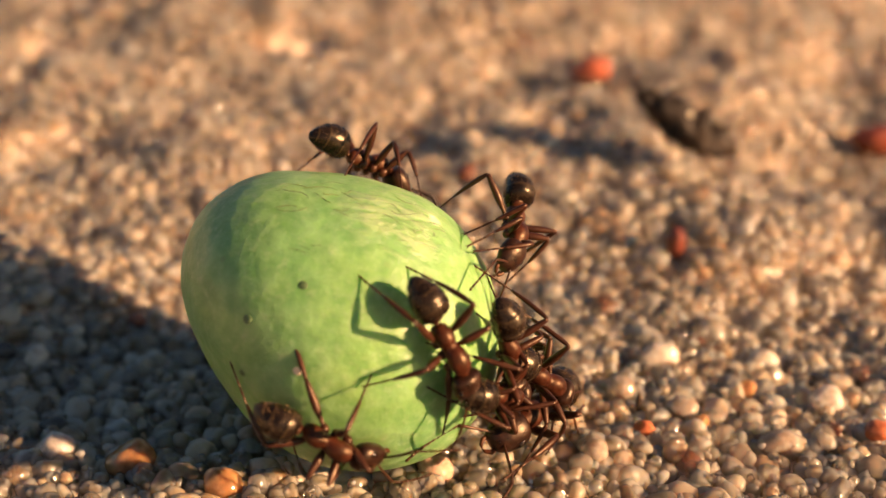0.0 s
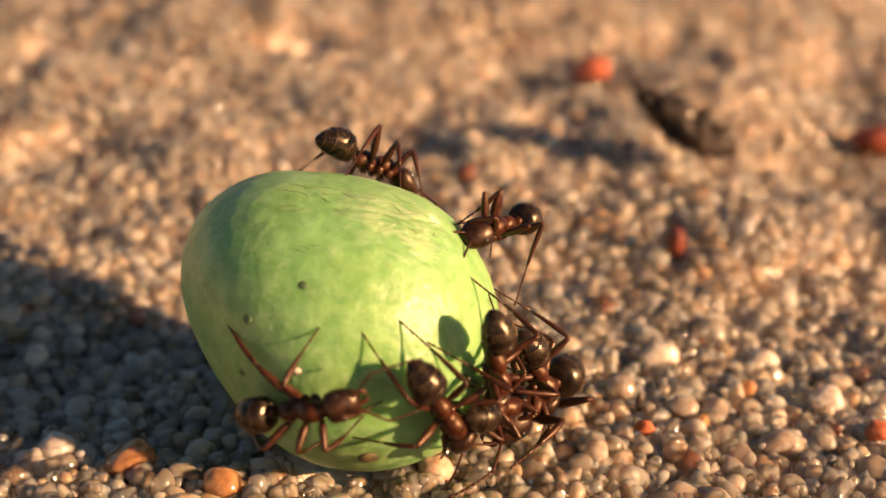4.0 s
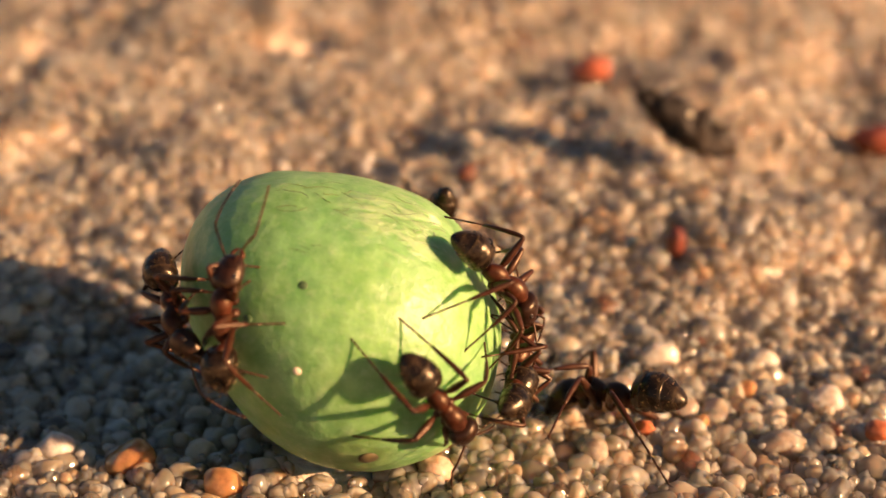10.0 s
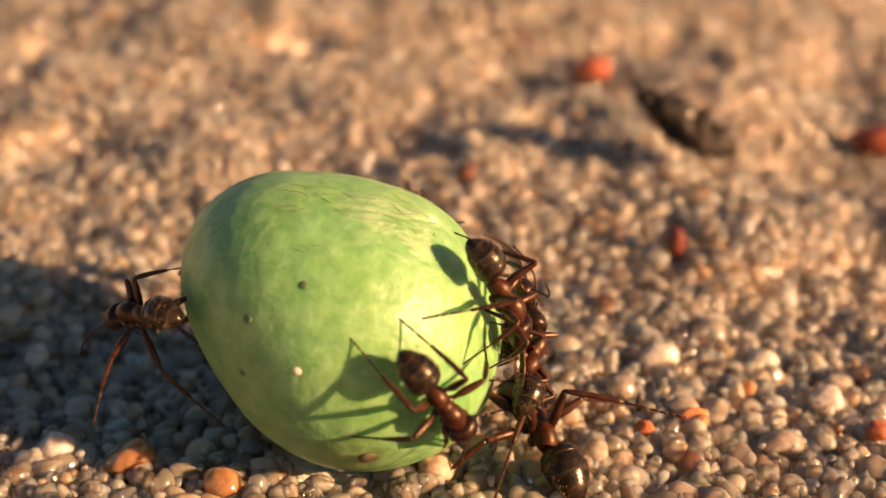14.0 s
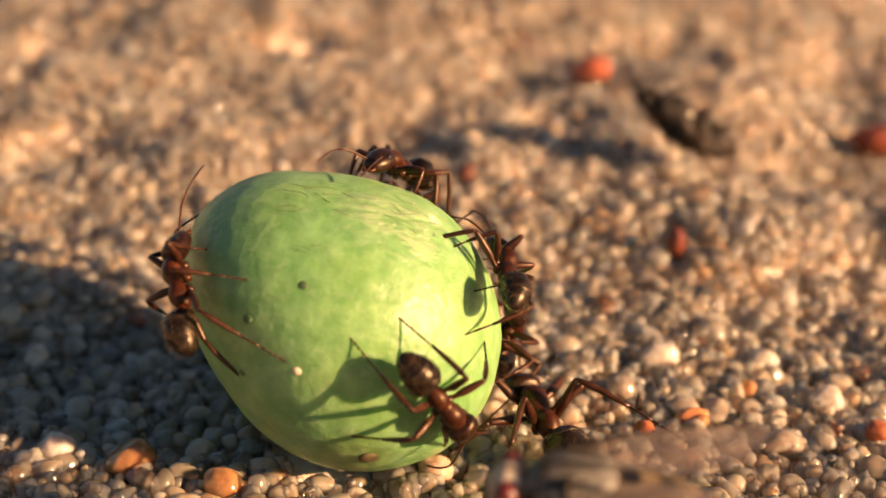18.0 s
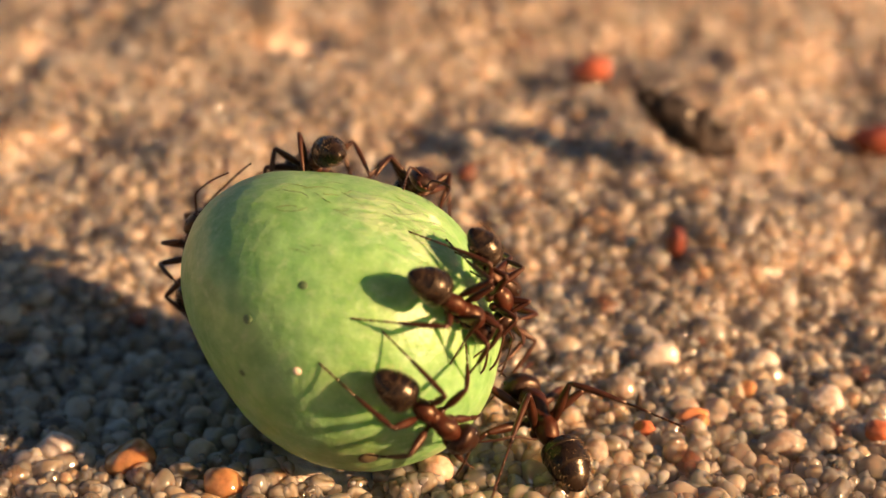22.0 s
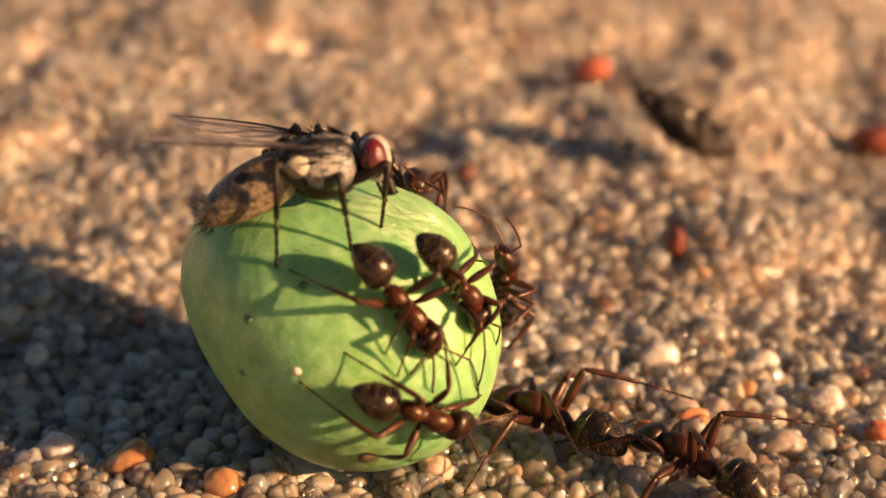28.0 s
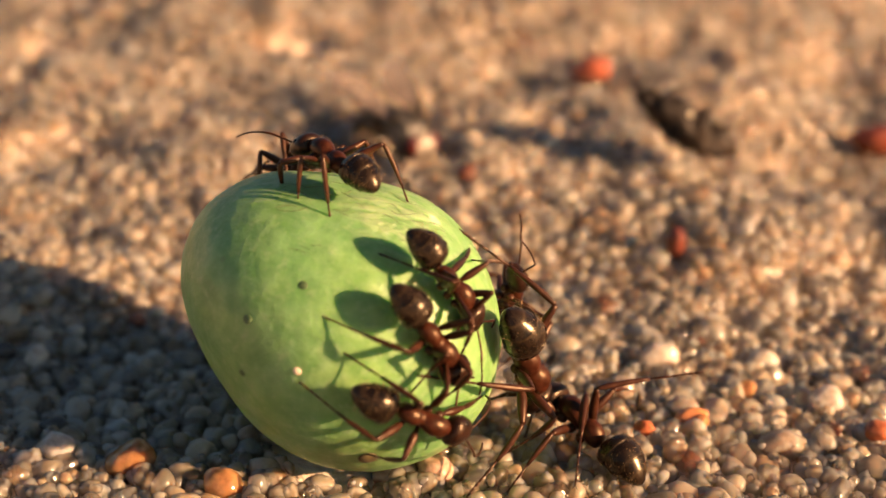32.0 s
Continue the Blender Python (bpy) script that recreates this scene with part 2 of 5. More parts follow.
def skin_material():
    m, nt, b = material("green_skin", 0.42, 0.42)
    big = noise_node(nt, 150, 3)
    mid = noise_node(nt, 1100, 5, 0.6)
    fine = noise_node(nt, 3600, 3, 0.6)
    flecks = noise_node(nt, 2300, 4, 0.7)
    c1 = ramp(nt, big.outputs[0], [(0.38, (0.148, 0.305, 0.112)), (0.62, (0.185, 0.335, 0.104))]).outputs[0]
    c2 = ramp(nt, mid.outputs[0], [(0.34, (0.76, 0.86, 0.76)), (0.5, (1.0, 1.0, 1.0)), (0.66, (1.24, 1.15, 1.28))]).outputs[0]
    col = mixed(nt, 1.0, c1, c2, "MULTIPLY")
    bloom = ramp(nt, flecks.outputs[0], [(0.54, (0, 0, 0)), (0.72, (1, 1, 1))]).outputs[0]
    col = mixed(nt, mixed(nt, 1.0, bloom, (0.45, 0.45, 0.45), "MULTIPLY"), col, (0.34, 0.44, 0.25))
    wrinkle = noise_node(nt, 1500, 4, 0.6, stretch=(0.32, 1.2, 0.8))
    crest = nt.nodes.new("ShaderNodeMath")
    crest.operation = "MULTIPLY"
    nt.links.new(spot_mask(nt, on_skin(2.6, 4.3), 1.35, 1.0), crest.inputs[0])
    lines = ramp(nt, wrinkle.outputs[0], [(0.46, (0, 0, 0)), (0.60, (1, 1, 1))]).outputs[0]
    nt.links.new(lines, crest.inputs[1])
    pale = nt.nodes.new("ShaderNodeMath")
    pale.operation = "MULTIPLY"
    nt.links.new(crest.outputs[0], pale.inputs[0])
    pale.inputs[1].default_value = 0.42
    col = mixed(nt, pale.outputs[0], col, (0.42, 0.48, 0.30))
    bump(nt, b, crest.outputs[0], 0.6, 0.12 * MM)
    # wide olive patch at (0.6, -5.3): skin tone plus painted-in shade near the bottom
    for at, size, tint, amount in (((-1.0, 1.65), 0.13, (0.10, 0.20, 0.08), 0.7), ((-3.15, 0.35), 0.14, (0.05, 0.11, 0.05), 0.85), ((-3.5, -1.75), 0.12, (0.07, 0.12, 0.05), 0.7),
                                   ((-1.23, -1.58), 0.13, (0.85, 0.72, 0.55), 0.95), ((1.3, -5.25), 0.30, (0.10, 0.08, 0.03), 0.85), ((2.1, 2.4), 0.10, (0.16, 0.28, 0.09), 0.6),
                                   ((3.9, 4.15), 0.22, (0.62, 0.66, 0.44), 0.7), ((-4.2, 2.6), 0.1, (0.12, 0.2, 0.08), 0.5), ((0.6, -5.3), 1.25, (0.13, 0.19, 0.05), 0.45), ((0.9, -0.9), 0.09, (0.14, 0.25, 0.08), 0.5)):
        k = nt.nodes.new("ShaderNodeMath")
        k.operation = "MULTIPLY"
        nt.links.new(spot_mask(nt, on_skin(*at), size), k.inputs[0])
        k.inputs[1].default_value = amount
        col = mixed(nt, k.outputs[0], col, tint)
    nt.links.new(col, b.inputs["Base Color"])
    b.inputs["Subsurface Weight"].default_value = 0.8
    b.inputs["Subsurface Radius"].default_value = (0.8, 1.0, 0.4)
    b.inputs["Subsurface Scale"].default_value = 1.0 * MM
    bump(nt, b, mid.outputs[0], 0.6, 0.16 * MM)
    bump(nt, b, fine.outputs[0], 0.4, 0.04 * MM)
    return m


M_SKIN = skin_material()


def build_fruit():
    bm = bmesh.new()
    bmesh.ops.create_uvsphere(bm, u_segments=160, v_segments=96, radius=1)
    for v in bm.verts:
        p = v.co.normalized()
        th = math.atan2(p.y, p.x)
        flat = math.hypot(p.x, p.y)
        r = fruit_radius(th)
        q = AX_U * (math.cos(th) * flat * r) + AX_V * (math.sin(th) * flat * r) + AX_W * (p.z * FRUIT_DEEP)
        q *= 1 + 0.007 * noise.noise(q * 0.5) + 0.004 * noise.noise(q * 1.3) + 0.0015 * noise.noise(q * 3.1)
        v.co = q * MM
    fruit = new("fruit")
    fruit.location = FRUIT_AT * MM
    tagged(fruit, "pale green unripe fruit lying on coarse sand, matt bloomy skin", "fruit")
    part("skin", bm, M_SKIN, fruit)
    return fruit


fruit = build_fruit()


# ---- insects: shared mesh makers ----
def smooth_rows(ctrl, steps):
    """Catmull-Rom through rows of numbers."""
    c = np.array(ctrl, float)
    c = np.vstack([2 * c[0] - c[1], c, 2 * c[-1] - c[-2]])
    out = []
    for i in range(1, len(c) - 2):
        for k in range(steps):
            t = k / steps
            out.append(0.5 * (2 * c[i] + (c[i + 1] - c[i - 1]) * t + (2 * c[i - 1] - 5 * c[i] + 4 * c[i + 1] - c[i + 2]) * t * t
                              + (3 * c[i] - c[i - 1] - 3 * c[i + 1] + c[i + 2]) * t ** 3))
    out.append(c[-2])
    return np.array(out)


def loft(bm, ctrl, n=20, steps=5):
    """A closed body along x. ctrl rows: x, middle z, half-width y, half-height z (mm)."""
    rings = []
    for x, zc, ry, rz in smooth_rows(ctrl, steps):
        ry, rz = max(ry, 0.01), max(rz, 0.01)
        rings.append([bm.verts.new((x * MM, ry * math.cos(a) * MM, (zc + rz * math.sin(a)) * MM)) for a in (2 * math.pi * k / n for k in range(n))])
    for a, b in zip(rings, rings[1:]):
        for k in range(n):
            bm.faces.new((a[k], b[k], b[(k + 1) % n], a[(k + 1) % n]))
    bm.faces.new(list(rings[0]))
    bm.faces.new(list(reversed(rings[-1])))
    return bm


def tube(bm, pts, n=8):
    """A round tube; rows of pts: x, y, z, radius (mm)."""
    pts = np.array(pts, float)
    rings = []
    for i, (x, y, z, r) in enumerate(pts):
        d = Vector(pts[min(i + 1, len(pts) - 1)][:3] - pts[max(i - 1, 0)][:3]).normalized()
        side = d.cross(Vector((0.13, 0.31, 1.0))).normalized()
        up = side.cross(d)
        rings.append([bm.verts.new((Vector((x, y, z)) + (side * math.cos(a) + up * math.sin(a)) * r) * MM) for a in (2 * math.pi * k / n for k in range(n))])
    for a, b in zip(rings, rings[1:]):
        for k in range(n):
            bm.faces.new((a[k], a[(k + 1) % n], b[(k + 1) % n], b[k]))
    bm.faces.new(list(reversed(rings[0])))
    bm.faces.new(list(rings[-1]))
    return bm


def blob(bm, at, radii, turn=(0, 0, 0), level=3):
    m = Matrix.LocRotScale(Vector(at) * MM, Euler([radians(a) for a in turn]), Vector(radii) * MM)
    bmesh.ops.create_icosphere(bm, subdivisions=level, radius=1.0, matrix=m)
    return bm


def bristles(bm, spots, length, thick=0.012):
    """Fine stiff hairs: spots are (point, direction) in mm."""
    for p, d in spots:
        p, d = Vector(p), Vector(d).normalized()
        side = d.orthogonal().normalized()
        ring = [bm.verts.new((p + (side * math.cos(a) + d.cross(side) * math.sin(a)) * thick) * MM) for a in (0, 2.1, 4.2)]
        tip = bm.verts.new((p + d * length * random.uniform(0.7, 1.3)) * MM)
        for k in range(3):
            bm.faces.new((ring[k], ring[(k + 1) % 3], tip))
    return bm


# ---- ants ----
def chitin(name, dark, light, rough, scale=2600, coat=0.0, relief_mm=0.02, sheen=None):
    m, nt, b = material(name, rough, 0.4 if sheen else 0.5)
    if sheen:
        b.inputs["Specular Tint"].default_value = (*sheen, 1)
    n = noise_node(nt, scale, 4, 0.6)
    big = noise_node(nt, 650, 2)
    c = ramp(nt, n.outputs[0], [(0.3, dark), (0.72, light)]).outputs[0]
    shade2 = ramp(nt, big.outputs[0], [(0.3, (0.7, 0.66, 0.62)), (0.7, (1.15, 1.1, 1.05))]).outputs[0]
    nt.links.new(mixed(nt, 1.0, c, shade2, "MULTIPLY"), b.inputs["Base Color"])
    r = ramp(nt, n.outputs[0], [(0.3, (rough * 0.75,) * 3), (0.7, (min(1, rough * 1.3),) * 3)])
    nt.links.new(r.outputs[0], b.inputs["Roughness"])
    b.inputs["Coat Weight"].default_value = coat
    fine = noise_node(nt, scale * 3, 3, 0.7)
    bump(nt, b, n.outputs[0], 0.5, 1.5 * relief_mm * MM)
    bump(nt, b, fine.outputs[0], 0.5, relief_mm * MM)
    return m


def banded_chitin():
    """Gaster chitin: dark plates with thin golden hems."""
    m = chitin("gaster_chitin", (0.005, 0.0035, 0.0028), (0.018, 0.011, 0.007), 0.26, sheen=(1.0, 0.84, 0.62))
    nt, b = m.node_tree, m.node_tree.nodes["Principled BSDF"]
    sep = nt.nodes.new("ShaderNodeSeparateXYZ")
    nt.links.new(nt.nodes.new("ShaderNodeTexCoord").outputs["Object"], sep.inputs[0])
    along = nt.nodes.new("ShaderNodeMapRange")
    along.inputs["From Min"].default_value, along.inputs["From Max"].default_value = -3.2 * MM, -1.2 * MM
    nt.links.new(sep.outputs[0], along.inputs["Value"])
    off, on = (0, 0, 0), (1, 1, 1)
    hems = ramp(nt, along.outputs[0], [(0.15, off), (0.18, on), (0.20, off), (0.355, off), (0.39, on), (0.41, off), (0.70, off), (0.74, on), (0.76, off)])
    hem = nt.nodes.new("ShaderNodeMath")
    hem.operation = "MULTIPLY"
    hem.inputs[1].default_value = 0.12
    nt.links.new(hems.outputs[0], hem.inputs[0])
    plain = b.inputs["Base Color"].links[0].from_socket
    nt.links.new(mixed(nt, hem.outputs[0], plain, (0.20, 0.13, 0.06)), b.inputs["Base Color"])
    return m


M_GASTER = banded_chitin()
M_HEAD = chitin("head_chitin", (0.008, 0.004, 0.003), (0.024, 0.009, 0.005), 0.33, sheen=(1.0, 0.8, 0.6))
M_THORAX = chitin("thorax_chitin", (0.017, 0.005, 0.0025), (0.058, 0.014, 0.006), 0.4, sheen=(1.0, 0.75, 0.5))
M_LEG = chitin("leg_chitin", (0.017, 0.0055, 0.003), (0.048, 0.016, 0.008), 0.34, sheen=(1.0, 0.8, 0.6))
M_EYE = chitin("ant_eye", (0.008, 0.006, 0.005), (0.02, 0.014, 0.01), 0.2, 9000)
M_HAIR = chitin("golden_hair", (0.24, 0.15, 0.07), (0.42, 0.28, 0.14), 0.5)

LEGS = {"fore": (1.45, 2.45), "mid": (1.55, 2.75), "hind": (1.95, 3.75)}  # femur; tibia with tarsus (mm)
COXA = [("fore", 0.62, 0.30), ("fore", 0.62, -0.30), ("mid", 0.10, 0.30), ("mid", 0.10, -0.30), ("hind", -0.38, 0.28), ("hind", -0.38, -0.28)]
STANCE = [(2.1, 1.9), (2.1, -1.9), (0.3, 3.0), (0.3, -3.0), (-2.9, 2.7), (-2.9, -2.7)]
TALL = 1.1  # the thorax's middle over what the ant stands on


def leg_meshes():
    out = {}
    for kind, (l1, l2) in LEGS.items():
        bm = bmesh.new()
        blob(bm, (-0.02, 0, 0), (0.24, 0.19, 0.2), level=2)
        tube(bm, smooth_rows([(0, 0, 0, 0.10), (0.2 * l1, 0, 0, 0.10), (0.45 * l1, 0, 0.02, 0.168), (0.8 * l1, 0, 0.01, 0.135), (l1, 0, 0, 0.09)], 3))
        femur = mesh_of("leg", bm, M_LEG)
        bm = bmesh.new()
        tube(bm, smooth_rows([(0, 0, 0, 0.075), (0.12 * l2, 0, 0.04, 0.11), (0.3 * l2, 0, 0.07, 0.1), (0.5 * l2, 0, 0.07, 0.06)], 3))
        x0, z0 = 0.5 * l2, 0.07
        for k, cut in enumerate((0.72, 0.8, 0.87, 0.93, 1.0)):
            x1, z1 = cut * l2, 0.07 * (1 - cut) * 2
            tube(bm, [(x0, 0, z0, 0.035), ((x0 + x1 * 3) / 4, 0, (z0 + 3 * z1) / 4, 0.047), (x1, 0, z1, 0.034)], 6)
            x0, z0 = x1, z1
        for s in (1, -1):
            tube(bm, [(l2, 0, 0, 0.022), (l2 + 0.07, s * 0.05, 0.02, 0.016), (l2 + 0.12, s * 0.08, -0.05, 0.006)], 5)
        bristles(bm, [((x, 0, 0.07), (0.8, random.uniform(-1, 1), random.uniform(-1, 1))) for x in np.linspace(0.15 * l2, 0.5 * l2, 8)], 0.16, 0.01)
        out[kind] = (femur, mesh_of("tibia", bm, M_LEG))
    return out


ANT_LEGS = leg_meshes()


def build_ant():
    ant = new("ant")
    bm = loft(bmesh.new(), [(-1.05, -0.08, 0.108, 0.123), (-0.98, -0.03, 0.261, 0.299), (-0.68, 0.04, 0.369, 0.422), (-0.35, 0.07, 0.369, 0.405), (-0.08, 0.05, 0.31, 0.31),
                            (0.25, 0.15, 0.385, 0.385), (0.6, 0.15, 0.43, 0.41), (0.92, 0.09, 0.36, 0.34), (1.12, 0.02, 0.225, 0.22), (1.26, 0, 0.144, 0.141)], 20, 4)
    part("thorax", bm, M_THORAX, ant, "red-brown thorax")
    bm = loft(bmesh.new(), [(-1.5, 0.02, 0.10, 0.12), (-1.3, 0.03, 0.12, 0.14), (-1.15, 0.0, 0.10, 0.11), (-0.95, -0.03, 0.11, 0.12)], 14, 3)
    blob(bm, (-1.22, 0, 0.18), (0.11, 0.24, 0.3), (0, -12, 0), 2)
    part("petiole", bm, M_THORAX, ant)
    bm = loft(bmesh.new(), [(-3.278, 0.12, 0.027, 0.027), (-3.212, 0.15, 0.18, 0.18), (-2.996, 0.22, 0.396, 0.387), (-2.658, 0.3, 0.576, 0.558), (-2.62, 0.3, 0.612, 0.594), (-2.282, 0.34, 0.693, 0.675),
                            (-1.962, 0.33, 0.702, 0.675), (-1.915, 0.33, 0.729, 0.702), (-1.624, 0.27, 0.648, 0.621), (-1.473, 0.18, 0.486, 0.468), (-1.398, 0.1, 0.27, 0.27), (-1.37, 0.06, 0.144, 0.144)], 28, 5)
    bmesh.ops.translate(bm, verts=bm.verts, vec=(0.16 * MM, 0, 0))
    gaster = part("gaster", bm, M_GASTER, ant, "dark glossy gaster with faint golden hair")
    spots = []
    for _ in range(90):
        a, x = random.uniform(-0.6, 3.74), random.uniform(-3.15, -1.6)
        k = max(0.1, 1 - ((x + 2.2) / 1.2) ** 2) ** 0.5
        spots.append(((x + 0.16, 0.69 * k * math.cos(a), 0.31 + 0.67 * k * math.sin(a)), (-1.1, math.cos(a), math.sin(a))))
    part("hair", bristles(bmesh.new(), spots, 0.17, 0.008), M_HAIR, gaster)
    bm = loft(bmesh.new(), [(1.06, 0.0, 0.14, 0.14), (1.11, 0.02, 0.50, 0.40), (1.3, 0.02, 0.72, 0.55), (1.66, -0.02, 0.78, 0.59), (2.08, -0.08, 0.69, 0.51), (2.4, -0.13, 0.53, 0.38), (2.55, -0.15, 0.38, 0.22), (2.6, -0.16, 0.22, 0.08)], 24, 4)
    head = part("head", bm, M_HEAD, ant, "dark red-brown head")
    turn = Matrix.Translation(Vector((1.15, 0, 0)) * MM) @ Matrix.Rotation(radians(28), 4, "Y") @ Matrix.Diagonal((0.88, 0.82, 0.84, 1)) @ Matrix.Translation(Vector((-1.15, 0, 0)) * MM)
    head.matrix_basis = turn
    for s in (1, -1):
        part("eye", blob(bmesh.new(), (1.68, s * 0.61, 0.24), (0.19, 0.1, 0.15), (s * 20, 0, s * 6), 2), M_EYE, head, "black compound eye")
        bm = bmesh.new()
        tube(bm, [(2.42, s * 0.26, -0.22, 0.12), (2.68, s * 0.30, -0.28, 0.11), (2.85, s * 0.15, -0.32, 0.08), (2.9, s * 0.01, -0.34, 0.02)], 7)
        part("mandible", bm, M_THORAX, head)
        bm = bmesh.new()
        tube(bm, smooth_rows([(0, 0, 0, 0.05), (0.42, s * 0.38, 0.14, 0.055), (0.9, s * 0.82, 0.26, 0.062), (1.2, s * 1.1, 0.26, 0.066)], 3), 7)
        x0 = np.array((1.2, s * 1.1, 0.26))
        for k in range(10):
            step = np.array((0.21, s * 0.035 - s * 0.006 * k, -0.035 - 0.008 * k))
            x1 = x0 + step
            tube(bm, [(*x0, 0.046), (*(x0 + step * 0.7), 0.062), (*x1, 0.044 if k < 9 else 0.02)], 6)
            x0 = x1
        antenna = part("antenna", bm, M_LEG, head, "elbowed thread-like antenna")
        antenna.location = Vector((2.32, s * 0.22, 0.14)) * MM
    for kind, x, y in COXA:
        femur, tibia = ANT_LEGS[kind]
        leg = part("leg", femur, None, ant)
        leg.location = Vector((x, y, -0.25)) * MM
        lower = part("tibia", tibia, None, leg)
        lower.location = (LEGS[kind][0] * MM, 0, 0)
    return ant


def fruit_reach(d):
    """The fruit's half-width in mm along the direction d from its middle."""
    u, v, w = d.dot(AX_U), d.dot(AX_V), d.dot(AX_W)
    r = fruit_radius(math.atan2(v, u))
    return 1 / math.sqrt((u * u + v * v) / (r * r) + w * w / FRUIT_DEEP ** 2)


def footing(p):
    """The nearest place to stand, on the fruit or the sand (mm)."""
    d = p - FRUIT_AT
    on = FRUIT_AT + d.normalized() * fruit_reach(d.normalized())
    floor = relief(p.x, p.y) + 0.4
    if on.z > floor and abs((p - on).length) < abs(p.z - floor) + 0.4:
        return on
    return Vector((p.x, p.y, floor))


def reach(kind, c, foot):
    """Poses of femur and tibia that bring a leg from c to foot, knee up (the insect's own space, mm)."""
    l1, l2 = LEGS[kind]
    d = foot - c
    far = min(d.length, (l1 + l2) * 0.985)
    far = max(far, abs(l2 - l1) * 1.06 + 0.05)
    x = d.normalized()
    up = Vector((0, 0.0, 1)) + Vector((0, 0.35 if c.y > 0 else -0.35, 0))
    up = (up - x * up.dot(x)).normalized()
    a = (l1 * l1 - l2 * l2 + far * far) / (2 * far)
    h = math.sqrt(max(0.0, l1 * l1 - a * a))
    knee = x * a + up * h
    fx = knee.normalized()
    side = x.cross(up).normalized()
    fz = fx.cross(side) * -1
    if fz.dot(up) < 0:
        fz = -fz
    fy = fz.cross(fx)
    m1 = Matrix((fx, fy, fz)).transposed()
    low = m1.inverted() @ (x * far - knee).normalized()
    ly = Vector((0, 1, 0))
    lz = low.cross(ly).normalized()
    m2 = Matrix((low, lz.cross(low), lz)).transposed()
    return Matrix.Translation(c * MM) @ m1.to_4x4(), Matrix.Translation((l1 * MM, 0, 0)) @ m2.to_4x4()


def pose_at(ob, t):
    """Where a keyed thing is at t seconds."""
    keys = ob.animation_data
    v = {(c.data_path, c.array_index): c.evaluate(1 + t * FPS) for c in keys.action.layers[0].strips[0].channelbag(keys.action_slot).fcurves}
    q = [v[("rotation_quaternion", k)] for k in range(4)]
    from_q = Matrix.LocRotScale(Vector([v[("location", k)] for k in range(3)]), Euler((0, 0, 0)), None)
    w = Vector(q).normalized()
    rot = Euler((0, 0, 0)).to_quaternion()
    rot.w, rot.x, rot.y, rot.z = w
    return from_q @ rot.to_matrix().to_4x4()


def stride(ant, rows, stance=STANCE, tall=TALL, coxa=COXA, drop=-0.25):
    """Key an ant's way, its six legs, which step as it goes, and its feeling antennae."""
    walk(ant, rows)
    times = set()
    for (t0, m0), (t1, m1) in zip(rows, rows[1:]):
        gone = (m1.translation - m0.translation).length / MM + m0.to_quaternion().rotation_difference(m1.to_quaternion()).angle * 2
        n = 1 if gone < 0.3 else max(1, min(int((t1 - t0) / 0.16), int(gone / 0.5) + 1))
        times |= {round((t0 + (t1 - t0) * k / n) * FPS) / FPS for k in range(n)}
    times = sorted(times | {32.0})
    legs = [o for o in ant.children if o.name.startswith("leg")]
    legs.sort(key=lambda o: (-round(o.location.x / MM, 2), -o.location.y))
    feet, leg_rows = [None] * 6, [([], []) for _ in legs]
    for t in times:
        m = pose_at(ant, t) @ Matrix.Diagonal((*ant.scale, 1))
        inv = m.inverted()
        for k, leg in enumerate(legs):
            s = stance[k]
            ideal = footing((m @ (Vector((s[0], s[1], s[2] if len(s) > 2 else -tall)) * MM)) / MM)
            if feet[k] is None or (feet[k] - ideal).length > (0.75 if k in (0, 3, 4) else 1.05):
                feet[k] = ideal
            kind, cx, cy = coxa[k]
            a, b = reach(kind, Vector((cx, cy, drop)), (inv @ (feet[k] * MM)) / MM)
            leg_rows[k][0].append((t, a))
            leg_rows[k][1].append((t, b))
    for leg, (up_rows, low_rows) in zip(legs, leg_rows):
        walk(leg, up_rows)
        walk(leg.children[0], low_rows)
    if coxa is not COXA:
        return
    head = [o for o in ant.children if o.name.startswith("head")][0]
    for feeler in [o for o in head.children if o.name.startswith("antenna")]:
        at, t, feel = feeler.location.copy(), 0.0, []
        while t < 32.0:
            feel.append((t, pose(*at, random.uniform(-14, 14), random.uniform(-22, 30), random.uniform(-16, 16))))
            t += random.uniform(0.35, 0.9)
        feel.append((32.0, feel[0][1]))
        walk(feeler, feel)


